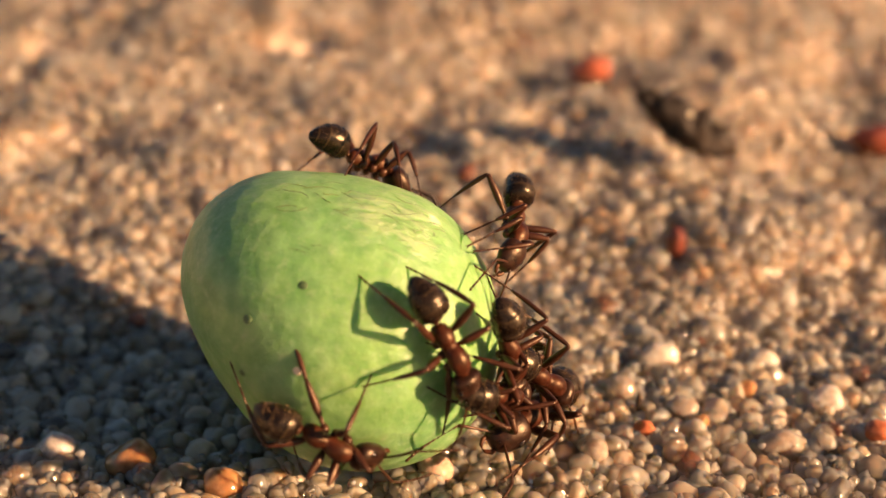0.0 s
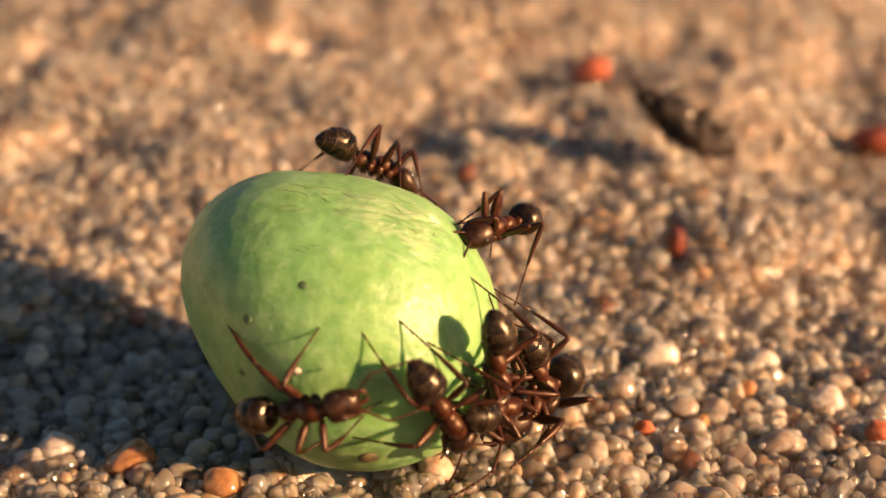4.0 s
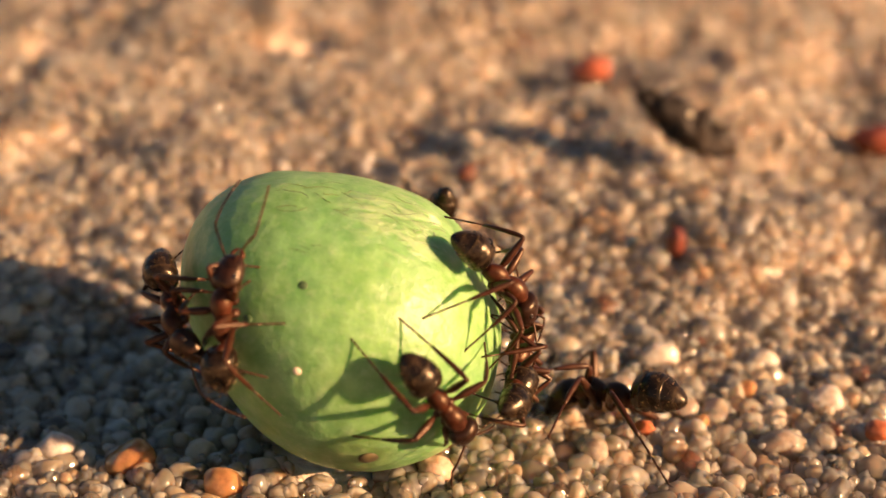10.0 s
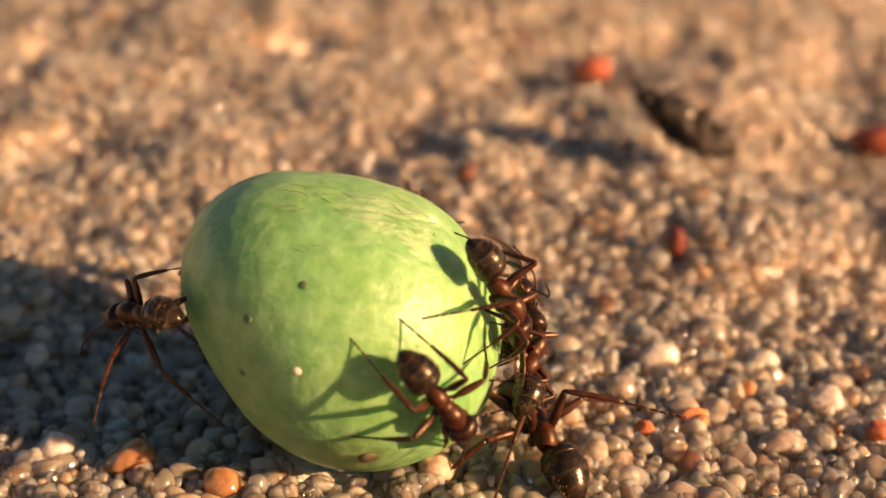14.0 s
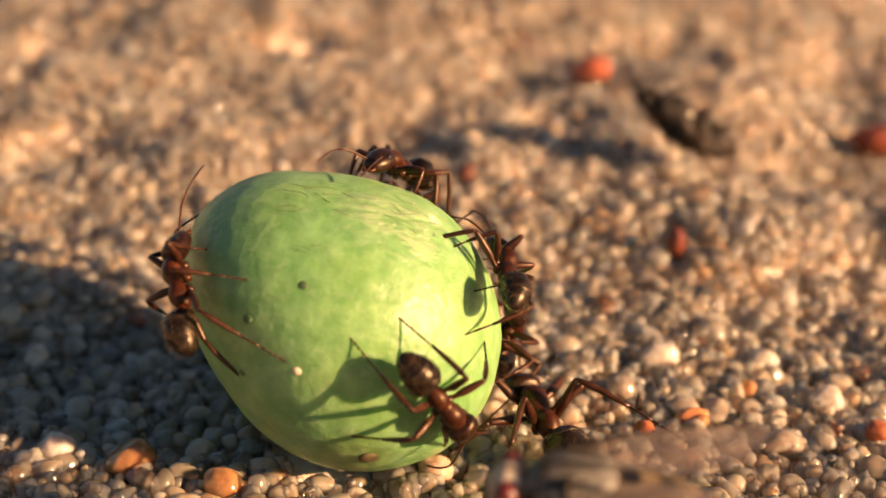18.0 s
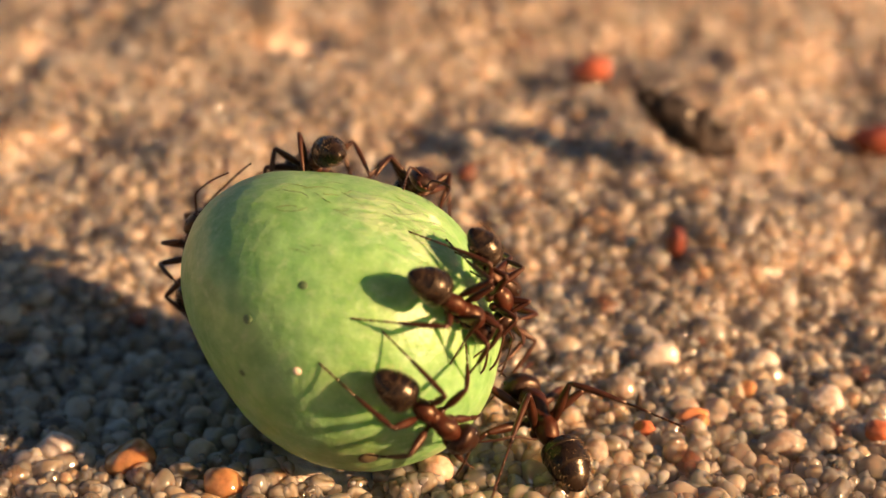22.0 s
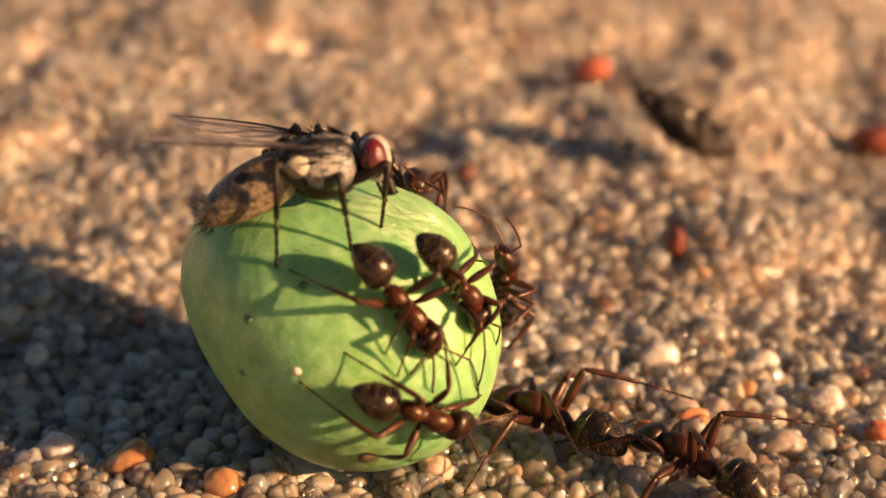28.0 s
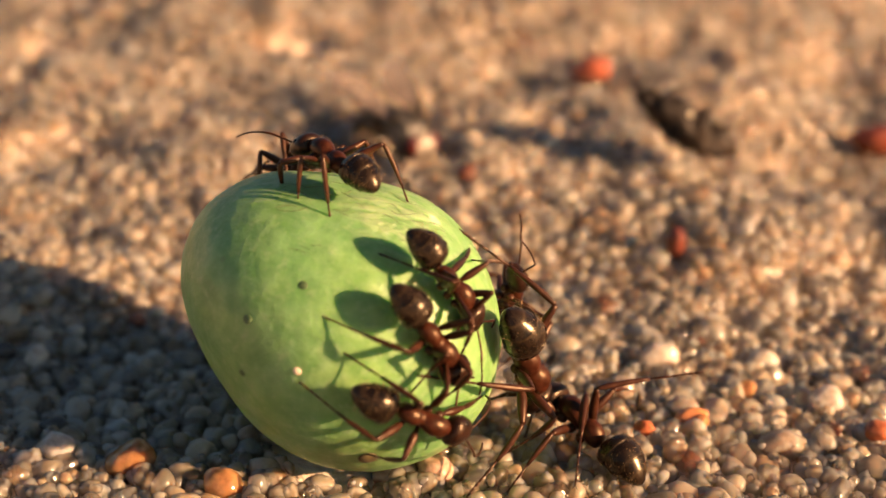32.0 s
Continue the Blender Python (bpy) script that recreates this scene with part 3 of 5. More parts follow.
# ---- the flesh fly ----
def banded(name, stops, axis, half, rough, tint=(0.22, 0.20, 0.18)):
    """Stripes along the body: colour stops across one axis, -half to half mm, wobbling and grainy."""
    m, nt, b = material(name, rough, 0.45)
    co = nt.nodes.new("ShaderNodeTexCoord")
    sep = nt.nodes.new("ShaderNodeSeparateXYZ")
    nt.links.new(co.outputs["Object"], sep.inputs[0])
    wob = noise_node(nt, 1500, 4)
    mr = nt.nodes.new("ShaderNodeMapRange")
    mr.inputs["From Min"].default_value, mr.inputs["From Max"].default_value = -half * MM, half * MM
    nt.links.new(sep.outputs[axis], mr.inputs["Value"])
    add = nt.nodes.new("ShaderNodeMath")
    add.operation = "MULTIPLY_ADD"
    nt.links.new(wob.outputs[0], add.inputs[0])
    add.inputs[1].default_value = 0.12
    nt.links.new(mr.outputs[0], add.inputs[2])
    col = ramp(nt, add.outputs[0], stops).outputs[0]
    grain = noise_node(nt, 5200, 3, 0.7)
    g = ramp(nt, grain.outputs[0], [(0.34, tint), (0.52, (0.9, 0.88, 0.84)), (0.66, (1.5, 1.4, 1.25))]).outputs[0]
    col = mixed(nt, 1.0, col, g, "MULTIPLY")
    bump(nt, b, grain.outputs[0], 0.7, 0.05 * MM)
    return m, nt, b, col


PALE, INK = (0.20, 0.19, 0.172), (0.012, 0.012, 0.014)
M_FLY_BACK, nt_, b_, col_ = banded("striped_grey_back", [(0.0, (0.30, 0.26, 0.20)), (0.2, PALE), (0.32, INK), (0.36, INK), (0.41, PALE), (0.51, PALE), (0.54, INK), (0.57, INK), (0.61, PALE), (0.74, PALE),
                                                        (0.79, INK), (0.83, INK), (0.87, PALE)], 1, 1.5, 0.5)
nt_.links.new(col_, b_.inputs["Base Color"])
M_BELLY, nt_, b_, col_ = banded("golden_grey_abdomen", [(0.0, (0.086, 0.061, 0.036)), (0.24, (0.144, 0.108, 0.065)), (0.27, (0.072, 0.058, 0.036)), (0.3, (0.137, 0.101, 0.061)), (0.48, (0.158, 0.119, 0.072)), (0.51, (0.079, 0.058, 0.036)),
                                                       (0.54, (0.137, 0.101, 0.061)), (0.74, (0.144, 0.112, 0.068)), (0.77, (0.072, 0.058, 0.036)), (0.8, (0.137, 0.101, 0.061))], 0, 4.6, 0.42)
for sx in (-3.3, -2.2, -1.05, -0.2):
    for sy, sz, size in ((0.0, 1.1, 0.30), (0.78, 0.78, 0.24), (-0.78, 0.78, 0.24), (1.12, 0.12, 0.2), (-1.12, 0.12, 0.2)):
        k_ = 0.62 if sx < -3 else 1.0
        col_ = mixed(nt_, spot_mask(nt_, (sx, sy * k_, sz * k_ - 0.05 + 0.31 * sx), size, 0.4), col_, (0.012, 0.010, 0.009))
nt_.links.new(col_, b_.inputs["Base Color"])
M_FLY_DARK = chitin("fly_black", (0.003, 0.0026, 0.0025), (0.009, 0.008, 0.007), 0.5, sheen=(0.7, 0.6, 0.5))
M_FLY_FACE = chitin("pale_silvery_face", (0.25, 0.225, 0.185), (0.38, 0.345, 0.295), 0.45, 3000)
M_RED_EYE = chitin("red_compound_eye", (0.05, 0.004, 0.003), (0.09, 0.008, 0.005), 0.26, 9000, 0.2)
M_CALYPTER = chitin("cream_calypter", (0.38, 0.33, 0.24), (0.5, 0.44, 0.33), 0.6, 1500)
M_WING, nt_, b_ = material("wing_membrane", 0.28, 0.6)
n_ = noise_node(nt_, 500, 3)
nt_.links.new(ramp(nt_, n_.outputs[0], [(0.3, (0.16, 0.12, 0.10)), (0.7, (0.30, 0.24, 0.20))]).outputs[0], b_.inputs["Base Color"])
b_.inputs["Alpha"].default_value = 0.36
LEGS.update(fly_fore=(1.9, 3.0), fly_mid=(2.1, 3.5), fly_hind=(2.3, 4.2))
FLY_COXA = [("fly_fore", 1.7, 0.5), ("fly_fore", 1.7, -0.5), ("fly_mid", 0.9, 0.6), ("fly_mid", 0.9, -0.6), ("fly_hind", 0.2, 0.55), ("fly_hind", 0.2, -0.55)]
FLY_STANCE = [(3.1, 1.5), (3.1, -1.5), (1.4, 3.1), (1.4, -3.1), (-2.6, 2.9), (-2.6, -2.9)]


def wing_edges(s):
    lead = 0.30 * math.sin(math.pi * min(1, s * 1.02)) ** 0.8 + 0.25 * s * (1 - s)
    trail = -(0.4 + 1.45 * math.sin(math.pi * s ** 1.15) ** 0.75) * (1 - s ** 7) ** 0.5 + 0.5 * (1 - s) ** 3
    return lead, min(trail, lead - 0.01)


def build_wing(fly, side):
    bm, n, length = bmesh.new(), 30, 6.7
    layers = []
    for z in (0.012, -0.012):
        grid = []
        for i in range(n + 1):
            s = i / n
            lead, trail = wing_edges(s)
            grid.append([bm.verts.new((-length * s * MM, side * (lead + (trail - lead) * k / 8) * MM, (z + 0.10 * math.sin(k * 1.5 + s * 3) * s * (1 - s) * 2) * MM)) for k in range(9)])
        for a, b in zip(grid, grid[1:]):
            for k in range(8):
                bm.faces.new((a[k], b[k], b[k + 1], a[k + 1]))
        layers.append(grid)
    wing = part("wing", bm, M_WING, fly, "clear smoky wing with dark veins")
    wing.location = Vector((1.0, side * 1.15, 0.85)) * MM
    for k, (s0, s1, f0, f1) in enumerate(((0, 0.97, 0.0, 0.02), (0, 0.9, 0.06, 0.0), (0.05, 0.99, 0.12, 0.28), (0.05, 0.93, 0.2, 0.55), (0.05, 0.7, 0.3, 0.95), (0.03, 0.42, 0.4, 0.95), (0.42, 0.5, 0.16, 0.44), (0.66, 0.74, 0.28, 0.66))):
        pts = []
        for i in range(11):
            s = s0 + (s1 - s0) * i / 10
            lead, trail = wing_edges(s)
            f = f0 + (f1 - f0) * (i / 10) ** 1.4
            pts.append((-length * s, side * (lead + (trail - lead) * f), 0.10 * math.sin(f * 12 + s * 3) * s * (1 - s) * 2, (0.055 if k < 2 else 0.034) * (1 - 0.5 * s)))
        part("vein", tube(bmesh.new(), pts, 5), M_FLY_DARK, wing)
    return wing


def fly_leg_meshes(kind):
    l1, l2 = LEGS[kind]
    bm = bmesh.new()
    blob(bm, (-0.02, 0, 0), (0.3, 0.24, 0.26), level=2)
    tube(bm, smooth_rows([(0, 0, 0, 0.17), (0.3 * l1, 0, 0, 0.25), (0.7 * l1, 0, 0, 0.21), (l1, 0, 0, 0.13)], 3))
    femur = mesh_of("leg", bm, M_FLY_DARK)
    bm = bmesh.new()
    tube(bm, [(0, 0, 0, 0.12), (0.25 * l2, 0, 0.03, 0.135), (0.52 * l2, 0, 0.02, 0.11)])
    x0 = 0.52 * l2
    for cut in (0.68, 0.78, 0.86, 0.93, 1.0):
        x1 = cut * l2
        tube(bm, [(x0, 0, 0, 0.065), (x1 - 0.04, 0, 0, 0.095), (x1, 0, 0, 0.065)], 7)
        x0 = x1
    for s in (1, -1):
        tube(bm, [(l2, 0, 0, 0.03), (l2 + 0.1, s * 0.09, 0.0, 0.02), (l2 + 0.16, s * 0.12, -0.08, 0.006)], 5)
    return femur, mesh_of("tibia", bm, M_FLY_DARK)


def build_fly():
    fly = new("fly")
    bm = loft(bmesh.new(), [(-0.75, 0.4, 0.180, 0.230), (-0.6, 0.45, 0.585, 0.506), (-0.2, 0.3, 0.972, 0.846), (0.5, 0.12, 1.242, 1.104), (1.2, 0.06, 1.296, 1.168), (1.85, 0.02, 1.080, 1.012), (2.2, 0, 0.648, 0.662), (2.38, 0, 0.324, 0.331)], 30, 5)
    thorax = part("thorax", bm, M_FLY_BACK, fly, "pale grey thorax with black stripes")
    spots = []
    for _ in range(200):
        a, x = random.uniform(0.15, 2.99), random.uniform(-0.5, 2.0)
        k = max(0.1, 1 - ((x - 0.95) / 1.65) ** 2) ** 0.5
        spots.append(((x, 1.26 * k * math.cos(a), 0.06 + 1.13 * k * math.sin(a)), (-1.0, 0.6 * math.cos(a), 0.9 * math.sin(a))))
    part("bristle", bristles(bmesh.new(), spots, 0.62, 0.03), M_FLY_DARK, thorax)
    blob_bm = bmesh.new()
    blob(blob_bm, (0.85, 0, -0.75), (1.2, 0.85, 0.6))
    part("underside", blob_bm, M_FLY_DARK, fly)
    bm = loft(bmesh.new(), [(-4.2, -1.40, 0.043, 0.042), (-4.08, -1.34, 0.361, 0.336), (-3.65, -1.13, 0.731, 0.655), (-2.8, -0.80, 1.049, 0.974), (-1.85, -0.50, 1.187, 1.092), (-1.0, -0.26, 1.152, 1.042), (-0.3, -0.04, 0.903, 0.798), (0.0, 0.05, 0.430, 0.378)], 30, 6)
    abdomen = part("abdomen", bm, M_BELLY, fly, "golden-grey abdomen with dark chequers")
    spots = []
    for _ in range(70):
        a, x = random.uniform(0, 6.28), random.choice((-4.3, -4.1, -3.9, -3.0, -2.0))
        k = {-4.3: 0.4, -4.1: 0.6, -3.9: 0.76, -3.0: 1.16, -2.0: 1.34}[x]
        spots.append(((x + 0.25, 0.86 * k * math.cos(a), 0.13 + 0.36 * x + 0.80 * k * math.sin(a)), (-1.2, math.cos(a), math.sin(a))))
    part("bristle", bristles(bmesh.new(), spots, 0.55, 0.026), M_FLY_DARK, abdomen)
    bm = bmesh.new()
    blob(bm, (2.83, 0, 0.0), (0.66, 1.0, 0.93))
    head = part("head", bm, M_FLY_FACE, fly, "silvery white head")
    for s in (1, -1):
        part("eye", blob(bmesh.new(), (2.80, s * 0.62, 0.10), (0.52, 0.55, 0.80), (s * -8, 0, s * -14)), M_RED_EYE, head, "dark red compound eye")
        bm = tube(bmesh.new(), [(3.38, s * 0.12, 0.25, 0.06), (3.5, s * 0.13, 0.1, 0.09), (3.52, s * 0.14, -0.22, 0.08), (3.46, s * 0.14, -0.34, 0.03)], 8)
        tube(bm, [(3.5, s * 0.16, 0.05, 0.02), (3.75, s * 0.32, 0.12, 0.012), (3.95, s * 0.5, 0.1, 0.004)], 5)
        part("antenna", bm, M_FLY_DARK, head)
        part("calypter", blob(bmesh.new(), (0.0, s * 1.08, 0.3), (0.48, 0.10, 0.4), (0, 0, s * 12), 2), M_CALYPTER, fly, "cream-white scale under the wing")
    bm = bmesh.new()
    for s in (1, -1):
        bristles(bm, [((2.7 + 0.1 * k, s * (0.25 + 0.02 * k), 0.85 - 0.05 * k), (0.6, s * 0.3, 1)) for k in range(6)], 0.5, 0.018)
    part("bristle", bm, M_FLY_DARK, head)
    part("brow_stripe", blob(bmesh.new(), (2.77, 0, 0.06), (0.64, 0.15, 0.93)), M_LEG, head)
    part("proboscis", tube(bmesh.new(), [(3.1, 0, -0.75, 0.26), (3.25, 0, -1.05, 0.2), (3.3, 0, -1.35, 0.17), (3.32, 0, -1.5, 0.24)], 10), M_FLY_DARK, head)
    for kind, x, y in FLY_COXA:
        femur, tibia = fly_leg_meshes(kind)
        leg = part("leg", femur, None, fly)
        leg.location = Vector((x, y, -0.7)) * MM
        lower = part("tibia", tibia, None, leg)
        lower.location = (LEGS[kind][0] * MM, 0, 0)
    return tagged(fly, "grey flesh fly with red eyes, striped back and chequered abdomen", "fly"), build_wing(fly, 1), build_wing(fly, -1)


fly, wing_left, wing_right = build_fly()


# ---- the ants ----
ant_one = build_ant()
tagged(ant_one, "dark red-brown ant clinging to the green fruit behind its crest", "ant", "ants on the fruit")
ant_two = tagged(copy_thing(ant_one, pose(0, 0, 0)), "dark ant with a glossy black gaster roaming over the fruit")
ant_three = tagged(copy_thing(ant_one, pose(0, 0, 0)), "dusty brown ant climbing the shaded flank of the fruit")
ant_four = tagged(copy_thing(ant_one, pose(0, 0, 0)), "brown ant with bronze gaster gripping the lower fruit")
ant_five = tagged(copy_thing(ant_one, pose(0, 0, 0)), "dark ant scrambling over the sunlit edge of the fruit")
ant_six = tagged(copy_thing(ant_one, pose(0, 0, 0)), "red-brown ant on the sand tugging at the fruit")
ant_seven = tagged(copy_thing(ant_one, pose(0, 0, 0)), "brown ant wedged between the fruit and the sand")
ant_eight = tagged(copy_thing(ant_one, pose(0, 0, 0)), "dark ant at the sunlit rim of the fruit, head raised")
ant_nine = tagged(copy_thing(ant_one, pose(0, 0, 0)), "red-brown ant following the trail over bare sand")
ant_seven.scale = (0.95, 0.95, 0.95)
ant_six.scale = (1.32, 1.32, 1.32)
ant_nine.scale = (1.22, 1.22, 1.22)


# ---- single pebbles and plant litter ----
def pebble(name, x, y, size, squash, tint, label, seed, up=0.25, turn=0, flats=3):
    rnd = random.Random(seed)
    bm = bmesh.new()
    bmesh.ops.create_icosphere(bm, subdivisions=4, radius=1.0)
    cuts = [(Vector((rnd.gauss(0, 1), rnd.gauss(0, 1), rnd.gauss(0, 1))).normalized(), rnd.uniform(0.6, 0.85)) for _ in range(flats)]
    for v in bm.verts:
        p = v.co.normalized()
        r = 1 + 0.2 * noise.noise(p * 0.9 + Vector((seed * 1.7, 0, 0))) + 0.06 * noise.noise(p * 2.6 + Vector((0, seed, 0))) + 0.015 * noise.noise(p * 8)
        for n, c in cuts:
            d = p.dot(n) * r
            if d > c:
                r *= (c + 0.22 * (d - c)) / d
        v.co = Vector([a * b * size * MM for a, b in zip(p * r, squash)])
    mat = quartz("stone_" + name, tint, 0.4 if tint == CLEAR else 0.65 if tint in (MILKY, AMBER) else 1.0)
    ob = new(name, mesh_of(name, bm, mat))
    ob.matrix_basis = pose(x * MM, y * MM, (relief(x, y) + up) * MM, 0, 0, turn)
    return tagged(ob, label, "pebble")


CLEAR, MILKY, AMBER, RUST, SLATE, PINK = (0.66, 0.52, 0.40), (0.76, 0.66, 0.56), (0.44, 0.22, 0.09), (0.44, 0.14, 0.06), (0.07, 0.065, 0.06), (0.52, 0.34, 0.24)
pebble("pebble", 14.7, 7.3, 0.85, (1.15, 0.8, 0.85), MILKY, "milky white angular pebble among clear sand", 1, 0.45, 20, 5)
pebble("pebble", 15.1, 2.6, 0.8, (1.1, 0.85, 0.75), CLEAR, "half-clear beige quartz pebble on sand", 2, 0.3)
pebble("pebble", 10.7, -1.3, 0.72, (0.95, 0.9, 0.95), CLEAR, "rounded half-clear quartz pebble beside the fruit", 3, 0.35, 0, 2)
pebble("pebble", 19.9, 7.8, 0.68, (1.1, 0.8, 0.75), MILKY, "small milky rounded pebble on sand", 4, 0.45, -15)
pebble("pebble", 21.9, 3.6, 0.85, (1.25, 0.8, 0.8), MILKY, "bean-shaped creamy quartz pebble", 5, 0.45, 25)
pebble("pebble", 19.0, -0.1, 0.92, (1.2, 0.9, 0.85), CLEAR, "large half-clear beige quartz pebble", 6, 0.1)
pebble("pebble", 13.1, 0.5, 0.46, (1.1, 0.8, 0.75), RUST, "small rust-orange pebble among clear grains", 7, 0.55)
pebble("pebble", 3.9, -2.4, 0.72, (1, 1, 0.95), PINK, "smooth pinkish-brown round pebble against the fruit", 8, 0.3, 0, 1)
pebble("pebble", -9.0, -1.8, 1.0, (1.05, 0.85, 0.9), AMBER, "rough amber-brown pebble with broken faces", 9, 0.45, 10, 6)
pebble("pebble", -4.9, -3.4, 0.9, (0.95, 0.9, 0.9), AMBER, "glowing amber rounded grain", 10, 0.25)
pebble("pebble", -13.0, 0.9, 0.62, (1.15, 0.7, 0.5), SLATE, "dark grey oval pebble lying in shade", 11, 0.45)
pebble("pebble", -17.0, 7.3, 0.55, (1, 0.9, 0.8), SLATE, "small black rounded pebble in shade", 12, 0.45)
pebble("pebble", -15.3, 6.7, 0.75, (0.85, 0.9, 1.0), MILKY, "grey-white upright pebble in shade", 13, 0.4)
pebble("pebble", -12.5, -0.8, 0.8, (1.1, 0.9, 0.8), MILKY, "milky pebble in the fruit's shade", 14, 0.3)
pebble("pebble", 17.0, 17.4, 0.72, (0.75, 0.8, 1.25), (0.14, 0.04, 0.025), "dark red-brown upright pebble", 15, 0.9)
pebble("pebble", 23.5, 0.9, 0.6, (1, 0.9, 0.8), RUST, "rust-orange rounded pebble half buried", 16, 0.45)
pebble("pebble", 14.6, 41.7, 1.35, (1.15, 0.9, 0.75), (0.36, 0.10, 0.05), "bright red-orange stone further off on the sand", 17, 1.2)
pebble("pebble", 33.0, 34.8, 1.35, (1.2, 0.9, 0.8), (0.16, 0.04, 0.02), "dark reddish stone on the sand", 18, 0.9)
pebble("pebble", -11.1, 10.2, 0.4, (1, 0.9, 0.9), (0.2, 0.06, 0.03), "tiny dark red grain in shade", 19, 0.5)
pebble("pebble", 15.7, 1.2, 0.4, (1, 0.9, 0.8), AMBER, "small golden amber grain", 20, 0.5)
pebble("pebble", 5.6, 24.7, 0.62, (1.1, 0.9, 0.9), (0.12, 0.045, 0.025), "dark brown grain behind the fruit", 21, 0.6)
pebble("pebble", 12.5, 4.1, 0.62, (0.95, 0.9, 1.0), CLEAR, "clear glassy round grain", 22, 0.5, 0, 1)
pebble("pebble", 18.4, 4.7, 0.5, (1.2, 0.8, 0.8), AMBER, "ochre flattened grain on sand", 23, 0.5)
uncovered_pebble = pebble("pebble", 15.4, 1.6, 0.6, (1.35, 0.75, 0.72), (0.60, 0.24, 0.10), "orange glassy oblong pebble uncovered by an ant", 24, 0.5, 8, 4)
LYING = uncovered_pebble.matrix_basis.copy()
UNDER = Matrix.Translation((0, 0, -1.5 * MM)) @ LYING


def bark_material():
    m, nt, b = material("dark_bark", 0.7, 0.35)
    n = noise_node(nt, 900, 5, 0.65, stretch=(0.25, 1, 1))
    nt.links.new(ramp(nt, n.outputs[0], [(0.3, (0.004, 0.003, 0.0025)), (0.55, (0.018, 0.011, 0.007)), (0.7, (0.05, 0.03, 0.017))]).outputs[0], b.inputs["Base Color"])
    bump(nt, b, n.outputs[0], 0.9, 0.15 * MM)
    return m


M_BARK = bark_material()


def plant_litter(x, y, label):
    """A torn scrap of dark bark with splinters standing from it."""
    litter = new("plant_litter")
    litter.location = (x * MM, y * MM, (relief(x, y) + 1.7) * MM)
    bm = loft(bmesh.new(), [(-3.0, 3.4, 0.05, 0.06), (-2.7, 3.2, 0.5, 0.5), (-1.8, 2.5, 0.9, 0.9), (-0.8, 1.7, 1.2, 1.2), (0.5, 1.0, 1.3, 1.35), (1.7, 0.5, 1.1, 1.1), (2.7, 0.1, 0.6, 0.6), (3.3, -0.2, 0.05, 0.05)], 18, 6)
    for v in bm.verts:
        v.co += v.co.normalized() * (0.9 * MM) * noise.noise(v.co / MM * 0.9) + Vector((0, 0, 0.6 * MM * noise.noise(v.co / MM * 2.2)))
    part("bark", bm, M_BARK, litter)
    rnd = random.Random(4)
    for k in range(16):
        x0, ang, up = rnd.uniform(-2.6, 2.6), rnd.uniform(0, 6.28), rnd.uniform(0.1, 1.1)
        ln = rnd.uniform(1.0, 2.6)
        z0 = 1.9 - 0.55 * x0
        d = Vector((math.cos(ang), math.sin(ang) * 0.6, up)).normalized() * ln
        part("splinter", tube(bmesh.new(), [(x0, 0, z0, 0.16), (x0 + d.x * 0.5, d.y * 0.5, z0 + d.z * 0.55, 0.11), (x0 + d.x, d.y, z0 + d.z, 0.03)], 6), M_BARK, litter)
    # pale bead added to stand in for a glint on the bark
    part("resin_drop", blob(bmesh.new(), (0.15, -0.9, 2.35), (0.2, 0.18, 0.2), level=2), quartz("glint_bead_pale", (0.8, 0.7, 0.5)), litter, "pale bead added for the glint on the bark")
    return tagged(litter, label, "litter")


plant_litter(18.6, 26.5, "scrap of dark torn bark with splinters on the sand")
chip = pebble("wood_chip", 13.1, 2.6, 0.32, (0.5, 0.45, 1.9), (0.03, 0.022, 0.016), "thin blackened wood chip stuck upright in sand", 31, 0.5)
tagged(chip, category="litter")


# ---- marks on the fruit's skin ----
def mark(name, u, v, size, mat, label, lift=0.0):
    p = on_skin(u, v)
    n = Vector((p.x / 6.4, p.y / 6.4, p.z / 6.4)).normalized()
    bm = bmesh.new()
    m = Matrix.Translation((p + n * lift) * MM) @ n.to_track_quat("Z", "Y").to_matrix().to_4x4() @ Matrix.Diagonal((size * MM, size * 0.85 * MM, size * 0.3 * MM, 1))
    bmesh.ops.create_icosphere(bm, subdivisions=3, radius=1.0, matrix=m)
    for w in bm.verts:
        w.co += n * (0.05 * size * MM) * noise.noise(w.co / MM * 9)
    part(name, bm, mat, fruit, label)


M_SCAR = chitin("corky_scar", (0.03, 0.022, 0.010), (0.11, 0.085, 0.03), 0.7)
M_PALE = chitin("pale_blister", (0.55, 0.48, 0.36), (0.8, 0.7, 0.56), 0.5)
M_PIT = chitin("dull_green_pit", (0.03, 0.07, 0.025), (0.07, 0.13, 0.05), 0.6)
mark("stem_scar", 1.3, -5.2, 0.42, M_SCAR, "dark corky scar")
mark("blister", -1.23, -1.58, 0.16, M_PALE, "pale raised blister", 0.03)
mark("pit", -1.0, 1.65, 0.19, M_PIT, "dull dark speck")
mark("pit", -3.15, 0.35, 0.21, M_PIT, "dull dark speck")
mark("pit", -3.5, -1.75, 0.16, M_PIT, "dull dark speck")


def scratch(u, v, du, dv, thick, mat):
    pts = []
    for i in range(9):
        k = i / 8
        q = on_skin(u + du * k + 0.10 * math.sin(5 * k + u * 7), v + dv * k + 0.08 * math.sin(4 * k + v * 9))
        pts.append((*(q * 0.9995), thick * (0.4 + math.sin(math.pi * k))))
    part("scratch", tube(bmesh.new(), pts, 5), mat, fruit)


